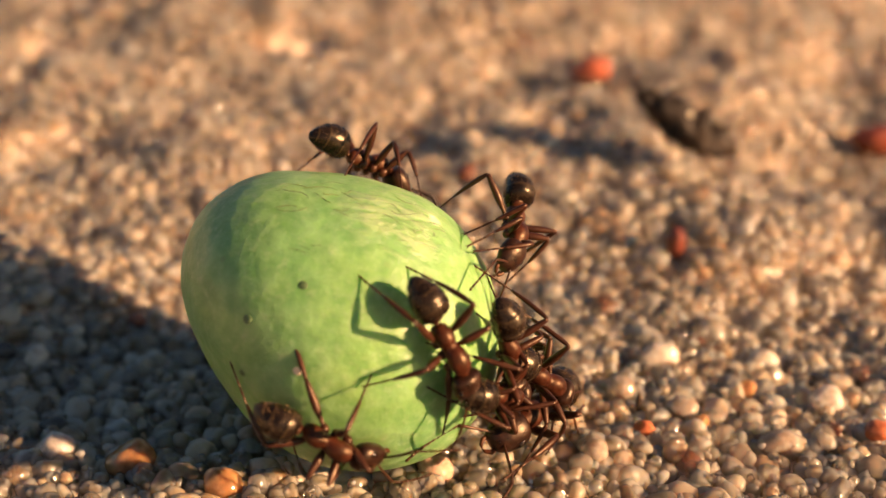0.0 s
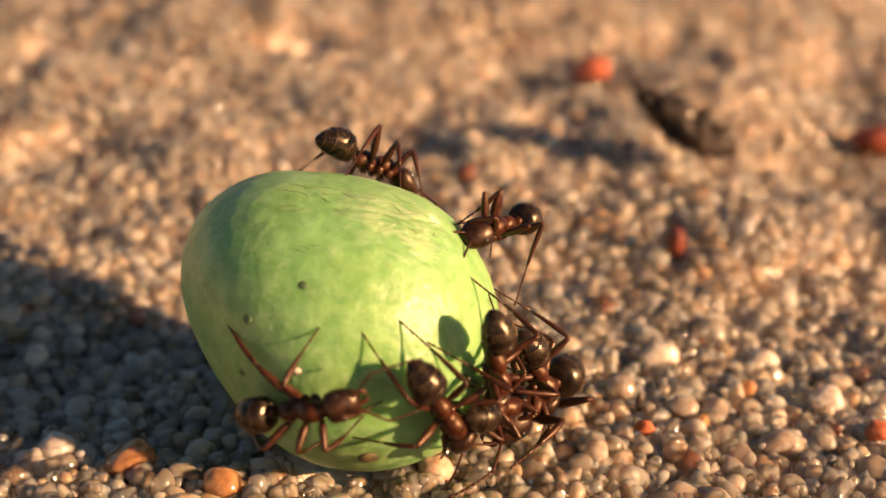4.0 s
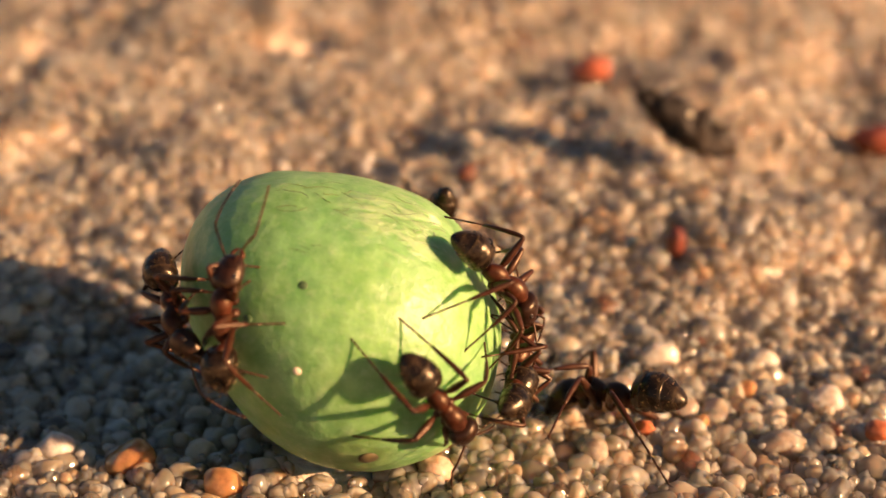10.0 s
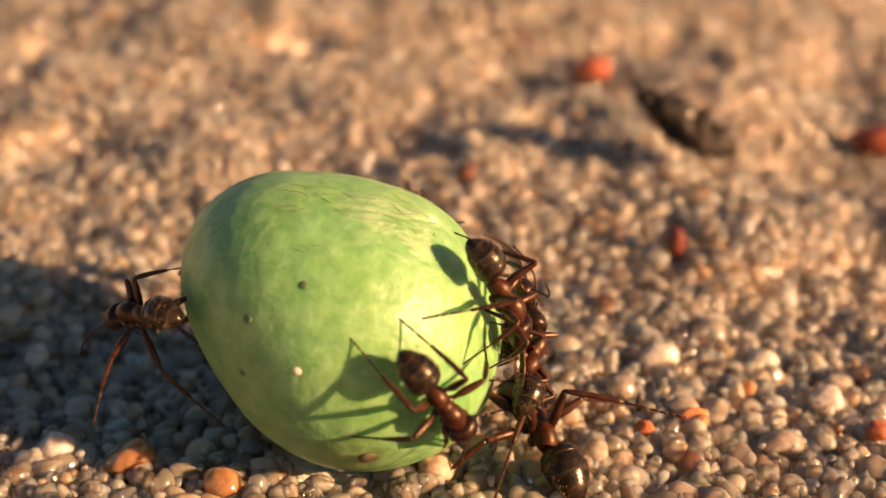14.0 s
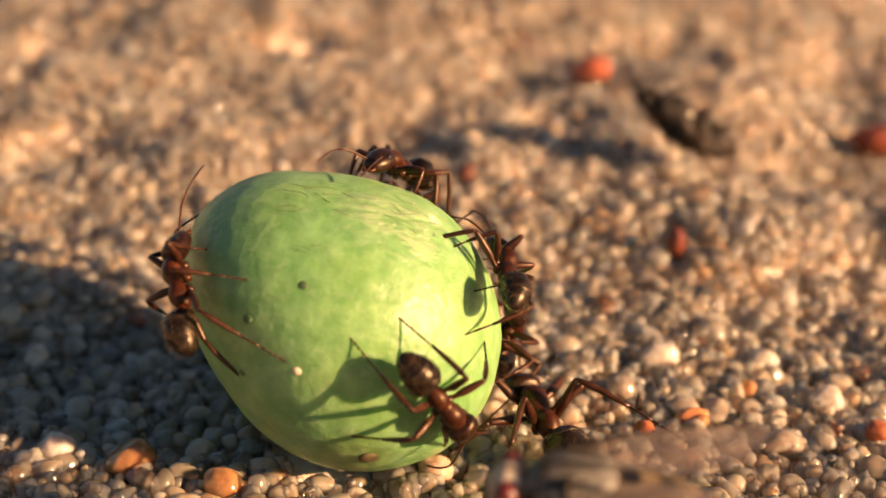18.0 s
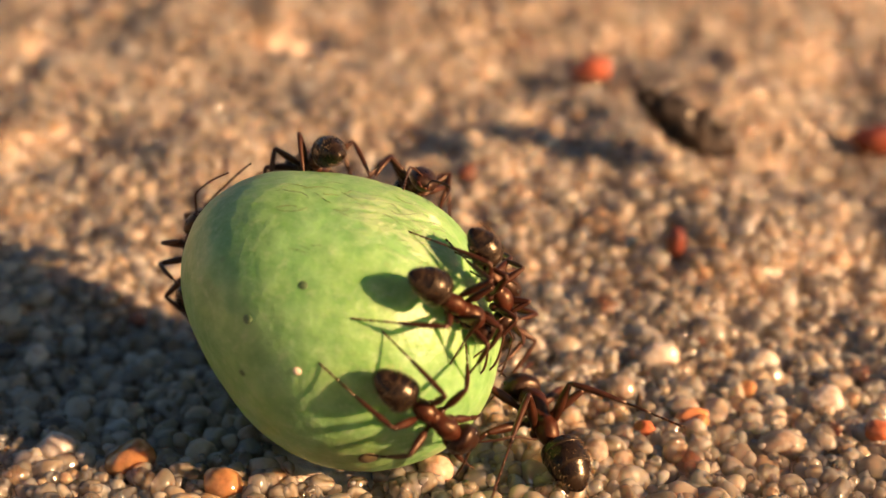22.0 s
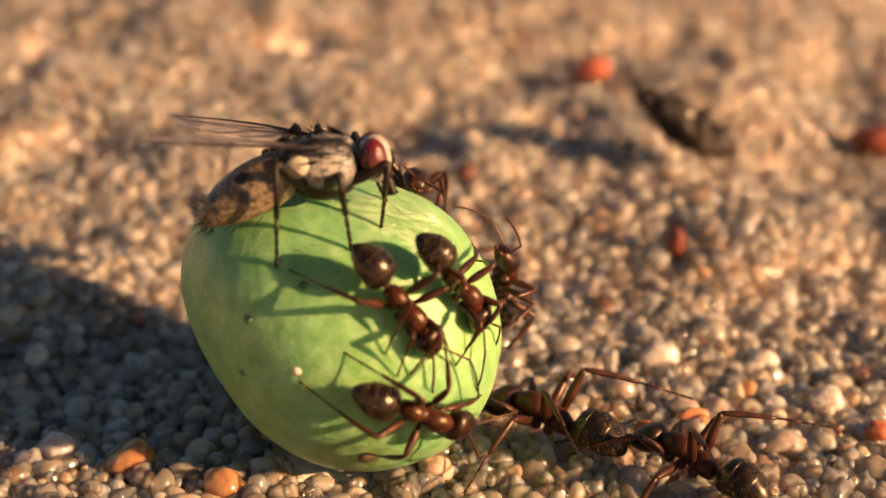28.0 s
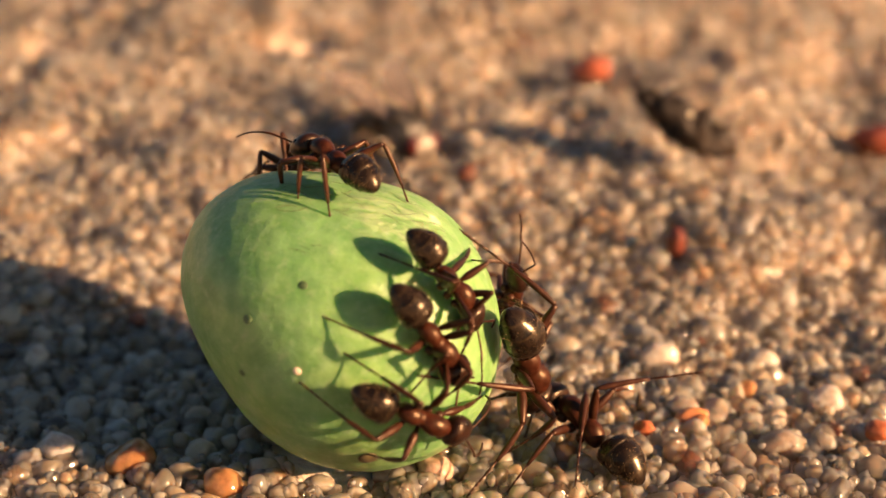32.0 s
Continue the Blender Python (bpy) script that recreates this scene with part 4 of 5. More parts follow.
M_SCRATCH = chitin("healed_scratch", (0.07, 0.13, 0.05), (0.17, 0.25, 0.10), 0.6)
rnd_ = random.Random(11)
for k in range(64):
    u, v = rnd_.uniform(-2.6, 4.2), rnd_.uniform(3.2, 5.6)
    if math.hypot(u, v) < 0.93 * fruit_radius(math.atan2(v, u)):
        scratch(u, v, rnd_.uniform(0.4, 1.3), rnd_.uniform(-0.6, 0.15), rnd_.uniform(0.009, 0.018), M_SCRATCH)


# ---- the things that move, and when ----
def motions():
    stride(ant_one, [
        (0, pose(0.00100, 0.00488, 0.01125, -32.4, 30.9, 23.3)), (3.5, pose(0.00111, 0.00492, 0.01119, -31.7, 28.8, 25.0)),
        (5.5, pose(0.00213, 0.00497, 0.01080, -26.7, 33.5, 30.6)), (6, pose(0.00225, 0.00507, 0.01064, -27.8, 33.9, 29.7)),
        (7.5, pose(0.00214, 0.00512, 0.01064, -27.2, 35.2, 31.5)), (8, pose(0.00184, 0.00419, 0.01158, -4.7, 29.9, 59.0)),
        (8.5, pose(0.00214, 0.00485, 0.01091, -26.6, 30.7, 29.5)), (9, pose(0.00495, 0.00494, 0.00844, 12.7, 47.3, 59.7)),
        (9.5, pose(0.00388, 0.00629, 0.00648, -54.1, 82.6, 5.5)), (10.45, pose(0.00340, 0.00653, 0.00672, 84.8, 37.2, 152.3)), (11.4, pose(0.00289, 0.00672, 0.00695, 80.6, -21.1, 161.9)),
        (12, pose(0.00390, 0.00474, 0.01000, 51.9, 6.2, 124.7)), (12.5, pose(0.00196, 0.00637, 0.00894, 64.4, -6.3, 167.1)),
        (13.167, pose(0.00199, 0.00664, 0.00831, 45.1, -60.0, -161.9)), (13.833, pose(0.00200, 0.00685, 0.00766, -68.7, -52.4, -38.9)), (14.5, pose(0.00200, 0.00700, 0.00700, -80.6, 2.4, -14.1)), (18.4, pose(0.00314, 0.00630, 0.00811, -70.8, -14.5, -29.1)),
        (19, pose(0.00260, 0.00558, 0.00987, -36.2, -38.3, -67.6)), (19.5, pose(0.00210, 0.00553, 0.01018, -32.6, -38.6, -67.6)),
        (20, pose(0.00305, 0.00527, 0.01000, -39.8, -37.8, -65.5)), (22, pose(0.00301, 0.00528, 0.01002, -38.6, -38.7, -66.7)),
        (23, pose(0.00317, 0.00521, 0.00999, -40.4, -37.0, -65.7)), (24, pose(0.00327, 0.00530, 0.00979, -41.8, -36.3, -65.7)),
        (25, pose(0.00337, 0.00531, 0.00970, -42.7, -34.1, -66.2)), (25.5, pose(0.00212, 0.00538, 0.01035, -32.3, -38.1, -67.4)),
        (27.5, pose(0.00290, 0.00518, 0.01020, -37.6, -38.6, -66.4)), (28, pose(0.00273, 0.00542, 0.01000, -36.2, -36.4, -68.2)),
        (29.2, pose(0.00284, 0.00526, 0.01012, -38.9, -37.2, -64.2)), (29.6, pose(0.00293, 0.00514, 0.01021, -16.7, -33.5, -96.5)),
        (29.8, pose(0.00229, 0.00289, 0.01220, 10.3, -22.5, -168.3)), (30, pose(0.00127, 0.00015, 0.01315, 10.4, 3.6, 132.7)), (30.5, pose(0.00113, -0.00006, 0.01319, 7.8, -6.3, 139.3)),
        (31, pose(0.00135, -0.00044, 0.01314, 6.0, -13.4, 140.2)), (31.5, pose(0.00072, 0.00016, 0.01326, 8.6, -4.4, 132.4)),
        (32, pose(-0.00026, 0.00008, 0.01339, 5.3, -10.0, 129.5))],
        stance=[(2.1, 1.9), (2.1, -1.9), (0.3, 3.0), (0.3, -3.0), (-2.9, 2.7), (-2.9, -2.7)])
    stride(ant_two, [
        (0, pose(0.00721, 0.00128, 0.00988, -64.4, 19.6, -88.7)), (1, pose(0.00712, 0.00129, 0.00988, -62.2, 12.6, -88.4)),
        (2, pose(0.00713, 0.00128, 0.00986, -63.7, 18.9, -87.0)), (2.6, pose(0.00712, 0.00129, 0.00988, -62.9, 15.7, -88.2)),
        (3, pose(0.00711, 0.00117, 0.00951, -53.6, -4.9, -118.5)), (3.5, pose(0.00705, 0.00116, 0.00947, -49.0, -17.3, -117.9)),
        (4.5, pose(0.00591, 0.00169, 0.01043, -30.1, -10.8, -129.9)), (5.5, pose(0.00472, 0.00120, 0.01166, 1.7, -0.6, -164.7)),
        (6, pose(0.00391, 0.00135, 0.01214, -30.0, 13.2, -96.8)), (6.5, pose(0.00345, 0.00047, 0.01252, -24.2, 6.1, -99.0)),
        (7, pose(0.00217, 0.00097, 0.01293, -11.7, 7.1, -114.5)), (7.5, pose(0.00277, 0.00072, 0.01278, -15.4, 0.8, -114.2)),
        (8, pose(0.00322, 0.00101, 0.01255, -8.9, 2.9, -137.7)), (8.5, pose(0.00290, -0.00003, 0.01279, -6.2, -8.8, -158.1)),
        (9, pose(0.00085, 0.00258, 0.01283, 21.3, -3.8, 178.2)), (9.25, pose(-0.00232, -0.00147, 0.01332, -6.0, -4.0, -143.5)),
        (9.5, pose(-0.00643, -0.00307, 0.00941, 65.4, 25.5, -83.3)), (10, pose(-0.00614, -0.00375, 0.00851, 74.9, 26.2, -74.5)),
        (10.5, pose(-0.00604, -0.00393, 0.00791, 87.1, 8.8, -66.2)), (11, pose(-0.00610, -0.00386, 0.00764, 89.8, 7.7, -65.5)),
        (11.5, pose(-0.00747, 0.00059, 0.00561, 67.9, 52.0, -72.5)), (12, pose(-0.00826, 0.00070, 0.00618, 56.1, 40.9, -88.8)),
        (12.5, pose(-0.01041, 0.00497, 0.00153, 0.0, 18.2, -89.0)), (13, pose(-0.00998, 0.00438, 0.00154, -0.0, -0.6, -35.3)),
        (13.25, pose(-0.00927, 0.00424, 0.00155, -2.2, 4.3, 13.6)), (13.5, pose(-0.00855, 0.00410, 0.00156, -0.0, 9.2, 62.8)), (13.75, pose(-0.00733, 0.00432, 0.00330, -47.7, -32.9, 50.3)), (14, pose(-0.00611, 0.00454, 0.00504, -138.8, -61.9, 102.3)),
        (14.5, pose(-0.00676, 0.00387, 0.00576, -142.0, -69.3, 114.5)), (16.5, pose(-0.00299, 0.00697, 0.00501, -109.7, -48.5, 34.8)),
        (18.7, pose(-0.00299, 0.00697, 0.00501, 116.1, -59.5, 176.9)), (19.2, pose(-0.00721, 0.00325, 0.00892, 72.2, -47.7, -99.9)),
        (19.35, pose(-0.00602, -0.00011, 0.01164, 36.8, -40.3, -32.9)), (19.5, pose(-0.00230, -0.00342, 0.01204, 27.8, -15.3, 13.3)), (20, pose(-0.00245, -0.00348, 0.01195, 28.0, -17.1, 14.4)),
        (20.5, pose(-0.00223, -0.00362, 0.01194, 30.2, -15.3, 11.6)), (21, pose(-0.00204, -0.00349, 0.01206, 28.9, -12.0, 11.5)),
        (21.5, pose(-0.00167, -0.00364, 0.01209, 30.8, -6.2, 8.4)), (21.75, pose(0.00201, -0.00427, 0.01136, 37.6, 20.4, 6.9)),
        (22, pose(0.00495, -0.00428, 0.00884, 57.7, 41.8, 27.8)), (22.5, pose(0.00302, -0.00530, 0.00976, 41.1, 49.4, -10.5)),
        (23, pose(0.00271, -0.00528, 0.00994, 41.2, 46.7, -11.4)), (23.5, pose(0.00265, -0.00531, 0.00988, 41.7, 47.4, -11.6)),
        (24, pose(0.00265, -0.00524, 0.01002, 41.5, 46.1, -10.5)), (25, pose(0.00262, -0.00538, 0.00986, 45.2, 44.3, -7.2)),
        (25.5, pose(0.00260, -0.00536, 0.00989, 44.3, 46.4, -8.5)), (27.5, pose(0.00279, -0.00546, 0.00958, 43.9, 50.3, -10.3)),
        (28.5, pose(0.00288, -0.00549, 0.00952, 42.9, 51.2, -11.7)), (29, pose(0.00299, -0.00548, 0.00941, 44.9, 49.8, -8.4)),
        (30, pose(0.00372, -0.00555, 0.00845, 58.8, 48.3, 9.8)), (30.5, pose(0.00406, -0.00545, 0.00799, 61.2, 54.0, 13.0)),
        (31, pose(0.00381, -0.00561, 0.00823, 58.6, 53.5, 8.2)), (32, pose(0.00401, -0.00551, 0.00808, 59.5, 56.2, 10.4))],
        stance=[(2.21, -1.52, -1.07), (2.1, -1.9), (0.86, 2.17, -1.34), (0.92, -1.7, -1.18), (-0.43, 2.77, -2.01), (-2.86, -1.47, -2.87)])
    stride(ant_three, [
        (0, pose(-0.00006, -0.00721, 0.00481, 101.1, 31.0, -2.7)), (1, pose(-0.00002, -0.00716, 0.00468, 104.4, 36.6, 2.6)),
        (1.5, pose(-0.00019, -0.00721, 0.00501, 101.7, 28.9, 0.3)), (2, pose(-0.00076, -0.00724, 0.00637, 95.2, -18.5, -26.3)),
        (3, pose(-0.00100, -0.00723, 0.00624, 95.7, -16.4, -28.7)), (5.5, pose(-0.00096, -0.00723, 0.00624, 95.6, -17.9, -26.6)),
        (8, pose(-0.00099, -0.00720, 0.00619, 96.2, -17.7, -27.7)), (8.5, pose(-0.00096, -0.00721, 0.00589, 99.5, -26.3, -25.3)),
        (8.75, pose(-0.00341, -0.00619, 0.00611, 134.6, -75.4, -78.8)), (9, pose(-0.00464, -0.00511, 0.00882, -99.6, -76.8, 153.6)),
        (9.5, pose(-0.00435, -0.00531, 0.00889, -87.6, -84.3, 142.6)), (10, pose(-0.00391, -0.00550, 0.00923, -5.7, -84.7, 63.5)),
        (10.5, pose(-0.00388, -0.00551, 0.00932, -18.1, -81.5, 76.8)), (11, pose(-0.00384, -0.00540, 0.00962, -16.3, -77.6, 75.7)),
        (11.5, pose(-0.00319, -0.00433, 0.01158, -10.9, -36.6, 78.5)), (12, pose(-0.00308, -0.00417, 0.01176, -1.7, -37.7, 66.6)),
        (13, pose(-0.00293, -0.00425, 0.01179, 2.7, -34.0, 62.1)), (13.25, pose(-0.00368, -0.00441, 0.01122, -37.3, -22.7, 108.3)),
        (13.5, pose(-0.00361, -0.00500, 0.01056, -57.0, -2.4, 133.8)), (13.75, pose(-0.00555, -0.00410, 0.00935, -74.6, 16.4, 137.2)),
        (14, pose(-0.00814, -0.00161, 0.00722, -25.7, 14.4, 138.5)), (14.5, pose(-0.00797, -0.00135, 0.00742, -44.7, 6.0, 143.5)),
        (15.5, pose(-0.00691, -0.00226, 0.00884, -88.1, -25.2, 127.9)), (16.5, pose(-0.00591, -0.00366, 0.00937, -68.3, -37.8, 111.3)),
        (18.5, pose(-0.00593, -0.00353, 0.00964, -65.5, -37.9, 109.6)), (19, pose(-0.00613, -0.00334, 0.00953, -68.7, -32.2, 110.4)),
        (19.25, pose(-0.00754, 0.00006, 0.00912, -75.0, -64.7, 82.0)), (19.5, pose(-0.00716, 0.00344, 0.00800, 37.7, -76.5, -61.1)), (20, pose(-0.00706, 0.00336, 0.00888, 23.1, -74.5, -48.3)),
        (20.5, pose(-0.00702, 0.00373, 0.00819, -0.8, -76.4, -26.3)), (21, pose(-0.00690, 0.00391, 0.00828, -10.4, -77.6, -18.9)),
        (22, pose(-0.00674, 0.00412, 0.00711, -119.9, -81.5, 89.7)), (23, pose(-0.00574, 0.00537, 0.00722, -90.6, -67.6, 44.9)),
        (28, pose(-0.00563, 0.00546, 0.00689, -95.4, -56.8, 48.1)), (32, pose(-0.00563, 0.00546, 0.00689, -95.4, -56.8, 48.1))],
        stance=[(2.4, -0.64, -1.26), (1.47, -1.1, -1.13), (0.3, 3.0), (-0.78, -2.2, -1.6), (-3.53, 1.67, -5.18), (-3.44, -0.88, -3.44)])
    stride(ant_four, [
        (0, pose(0.00449, -0.00573, 0.00798, 29.2, 58.6, -23.1)), (0.5, pose(0.00482, -0.00599, 0.00585, 53.7, 58.2, -4.1)),
        (1, pose(0.00411, -0.00641, 0.00573, 75.1, 60.3, 12.2)), (2, pose(0.00425, -0.00633, 0.00558, 85.7, 61.8, 24.9)),
        (3, pose(0.00437, -0.00627, 0.00548, 83.4, 61.0, 22.8)), (5.5, pose(0.00437, -0.00628, 0.00529, 79.8, 60.8, 17.6)),
        (6, pose(0.00439, -0.00627, 0.00539, 75.3, 57.3, 12.5)), (7, pose(0.00432, -0.00632, 0.00559, 76.7, 57.8, 14.7)),
        (9, pose(0.00432, -0.00631, 0.00570, 78.5, 57.2, 17.4)), (13, pose(0.00428, -0.00634, 0.00585, 74.7, 56.5, 13.3)),
        (17, pose(0.00428, -0.00634, 0.00585, 78.8, 56.3, 18.1)), (21.5, pose(0.00428, -0.00631, 0.00580, 80.1, 55.9, 19.5)),
        (21.8, pose(0.00412, -0.00640, 0.00575, 80.3, 50.4, 17.0)), (22, pose(0.00394, -0.00650, 0.00540, 75.2, 43.4, 3.4)),
        (22.5, pose(0.00374, -0.00661, 0.00561, 86.2, 37.4, 17.6)), (23, pose(0.00371, -0.00665, 0.00554, 82.1, 31.2, 7.2)),
        (25, pose(0.00373, -0.00663, 0.00556, 84.5, 32.8, 12.6)), (28, pose(0.00355, -0.00669, 0.00567, 84.8, 28.8, 11.4)),
        (29, pose(0.00353, -0.00673, 0.00561, 85.3, 30.1, 11.7)), (32, pose(0.00347, -0.00672, 0.00553, 85.0, 31.3, 10.0))],
        stance=[(4.54, 1.05, -2.97), (4.53, -0.81, -3.19), (-0.05, 2.66, -1.73), (-0.37, -2.97, -1.91), (-3.53, 0.73, -1.45), (-4.34, -1.06, -1.8)])
    stride(ant_five, [
        (0, pose(0.00691, -0.00347, 0.00631, 69.5, 72.1, 43.8)), (1, pose(0.00647, -0.00416, 0.00649, 78.9, 77.8, 46.9)),
        (2, pose(0.00629, -0.00445, 0.00636, 82.6, 75.7, 47.7)), (3, pose(0.00632, -0.00443, 0.00619, 88.3, 75.3, 53.5)),
        (5.5, pose(0.00630, -0.00443, 0.00639, 90.5, 82.8, 55.3)), (6, pose(0.00644, -0.00193, 0.00943, 40.4, 47.9, 31.2)),
        (6.5, pose(0.00621, -0.00277, 0.00928, 34.8, 55.6, 15.9)), (7, pose(0.00589, -0.00282, 0.00971, 36.4, 47.3, 18.1)),
        (7.5, pose(0.00597, -0.00280, 0.00965, 27.2, 50.8, 6.7)), (8, pose(0.00600, -0.00295, 0.00946, 26.5, 49.9, 4.0)),
        (8.5, pose(0.00631, -0.00314, 0.00877, 26.4, 54.6, 2.1)), (9, pose(0.00690, -0.00282, 0.00771, 37.4, 60.7, 16.9)),
        (9.5, pose(0.00714, -0.00202, 0.00776, 27.1, 54.1, 12.1)), (10, pose(0.00666, -0.00208, 0.00891, 26.4, 44.6, 11.1)),
        (10.5, pose(0.00723, -0.00191, 0.00753, 56.0, 57.3, 45.0)), (11, pose(0.00706, -0.00230, 0.00774, 55.6, 57.1, 41.9)),
        (11.5, pose(0.00689, -0.00235, 0.00817, 40.9, 57.8, 25.4)), (12, pose(0.00691, -0.00221, 0.00823, 41.0, 58.1, 26.8)),
        (13, pose(0.00689, -0.00234, 0.00820, 38.4, 58.5, 22.8)), (14, pose(0.00669, -0.00260, 0.00844, 28.9, 58.5, 10.0)),
        (14.5, pose(0.00668, -0.00256, 0.00851, 31.2, 57.8, 12.9)), (15, pose(0.00637, -0.00232, 0.00930, 56.6, 26.8, 61.4)), (15.5, pose(0.00598, -0.00205, 0.01005, 52.2, -8.7, 91.2)),
        (16.5, pose(0.00466, -0.00032, 0.01176, 32.6, -9.3, 112.8)), (17, pose(0.00484, -0.00022, 0.01163, 36.1, -9.3, 106.2)),
        (17.25, pose(0.00416, 0.00206, 0.01169, 30.1, -32.9, 163.6)), (17.5, pose(0.00303, 0.00412, 0.01116, 0.8, -37.9, -124.0)), (18, pose(0.00230, 0.00436, 0.01128, 4.7, -36.8, -122.8)),
        (18.5, pose(0.00207, 0.00446, 0.01129, 11.1, -35.8, -130.4)), (18.75, pose(0.00147, 0.00444, 0.01150, 35.1, -12.8, 176.8)), (19, pose(0.00087, 0.00440, 0.01168, 33.1, 18.6, 134.0)),
        (19.25, pose(-0.00057, 0.00483, 0.01158, 41.1, -0.4, 178.7)), (19.5, pose(-0.00199, 0.00514, 0.01134, 33.2, -19.5, -136.4)), (20, pose(-0.00366, 0.00481, 0.01132, 45.5, -6.1, -154.7)),
        (20.5, pose(-0.00376, 0.00491, 0.01118, 45.0, -10.3, -141.7)), (21, pose(-0.00267, 0.00458, 0.01176, 32.4, -14.6, -135.2)),
        (21.5, pose(-0.00214, 0.00500, 0.01146, 36.7, 6.0, 174.3)), (22, pose(-0.00159, 0.00537, 0.01112, 22.7, 22.1, 120.7)), (23, pose(-0.00160, 0.00529, 0.01120, 18.8, 24.6, 116.0)),
        (25, pose(-0.00187, 0.00535, 0.01114, 17.6, 23.2, 115.7)), (27.5, pose(-0.00189, 0.00538, 0.01109, 17.0, 22.3, 114.7)),
        (30, pose(-0.00210, 0.00528, 0.01117, 19.8, 22.7, 120.9)), (32, pose(-0.00212, 0.00547, 0.01098, 21.0, 23.1, 121.5))],
        stance=[(2.1, 1.9), (2.1, -1.9), (0.3, 3.0), (0.3, -3.0), (-2.9, 2.7), (-2.9, -2.7)])
    stride(ant_six, [
        (0, pose(0.00800, -0.00118, 0.00244, -51.4, -10.6, -113.1)), (1, pose(0.00783, -0.00106, 0.00262, -50.2, -4.4, -110.3)),
        (2, pose(0.00767, -0.00116, 0.00244, -48.9, -2.7, -103.0)), (3, pose(0.00783, -0.00110, 0.00255, -50.6, -6.5, -110.8)),
        (3.5, pose(0.00801, -0.00101, 0.00272, -50.9, -7.9, -112.5)), (5.5, pose(0.00886, -0.00086, 0.00408, -44.6, -9.6, -142.4)),
        (6, pose(0.01000, -0.00024, 0.00537, -62.5, -60.0, -142.0)), (6.5, pose(0.01008, -0.00021, 0.00545, -70.3, -66.7, -134.8)),
        (7, pose(0.01000, -0.00014, 0.00556, -64.0, -65.0, -141.4)), (7.5, pose(0.00999, -0.00020, 0.00545, -62.3, -67.4, -144.1)),
        (8, pose(0.00992, -0.00020, 0.00543, -66.4, -62.6, -138.0)), (8.5, pose(0.00998, -0.00013, 0.00558, -64.8, -66.4, -141.0)),
        (9, pose(0.00977, -0.00004, 0.00569, -55.3, -64.4, -151.5)), (9.5, pose(0.00974, -0.00023, 0.00534, -64.0, -52.3, -138.3)),
        (9.75, pose(0.01051, 0.00046, 0.00359, -14.8, -28.4, 166.8)), (10, pose(0.01128, 0.00116, 0.00184, 0.0, 12.5, 143.4)), (10.5, pose(0.01174, -0.00205, 0.00185, 0.0, -5.1, 141.9)),
        (11, pose(0.01158, -0.00119, 0.00184, -0.0, -13.2, 136.5)), (11.5, pose(0.00944, 0.00049, 0.00184, 0.0, -25.3, 123.4)),
        (12, pose(0.00937, 0.00044, 0.00183, -0.0, -23.4, 128.1)), (13, pose(0.00896, -0.00123, 0.00184, 0.0, -23.5, 128.1)),
        (14, pose(0.00822, -0.00128, 0.00183, 0.0, -21.9, 113.2)), (14.5, pose(0.00826, -0.00110, 0.00185, 0.0, -19.3, 112.0)),
        (16.5, pose(0.00833, -0.00063, 0.00185, -0.0, -13.5, 110.5)), (19, pose(0.00846, -0.00041, 0.00185, 0.0, -14.0, 111.7)),
        (21, pose(0.00843, -0.00048, 0.00183, 0.0, -15.5, 111.3)), (23, pose(0.00831, -0.00105, 0.00183, 0.0, -23.8, 112.1)),
        (25, pose(0.00837, -0.00111, 0.00184, 0.0, -26.3, 111.9)), (25.5, pose(0.00852, -0.00071, 0.00185, 0.0, -16.4, 108.1)),
        (27.5, pose(0.00953, 0.00025, 0.00184, 0.0, -21.9, 131.3)), (28, pose(0.00857, -0.00048, 0.00184, -0.0, -5.7, 141.5)),
        (28.5, pose(0.00875, -0.00056, 0.00184, 0.0, 5.4, 156.3)), (28.75, pose(0.00826, -0.00127, 0.00243, -29.5, -14.8, -168.7)), (29, pose(0.00776, -0.00199, 0.00302, -65.9, -12.0, -127.4)),
        (30, pose(0.00719, -0.00136, 0.00399, -65.3, -0.3, -107.2)), (30.5, pose(0.00722, -0.00159, 0.00361, -68.4, -11.4, -107.0)),
        (31, pose(0.00713, -0.00152, 0.00372, -62.6, 3.6, -98.7)), (31.5, pose(0.00749, -0.00133, 0.00408, -49.1, 57.4, -76.9)), (32, pose(0.00782, -0.00114, 0.00445, 75.0, 59.8, 53.4))],
        stance=[(2.9, 2.2), (2.9, -2.2), (0.4, 3.7), (0.4, -3.7), (-4.0, 3.2), (-4.0, -3.2)])
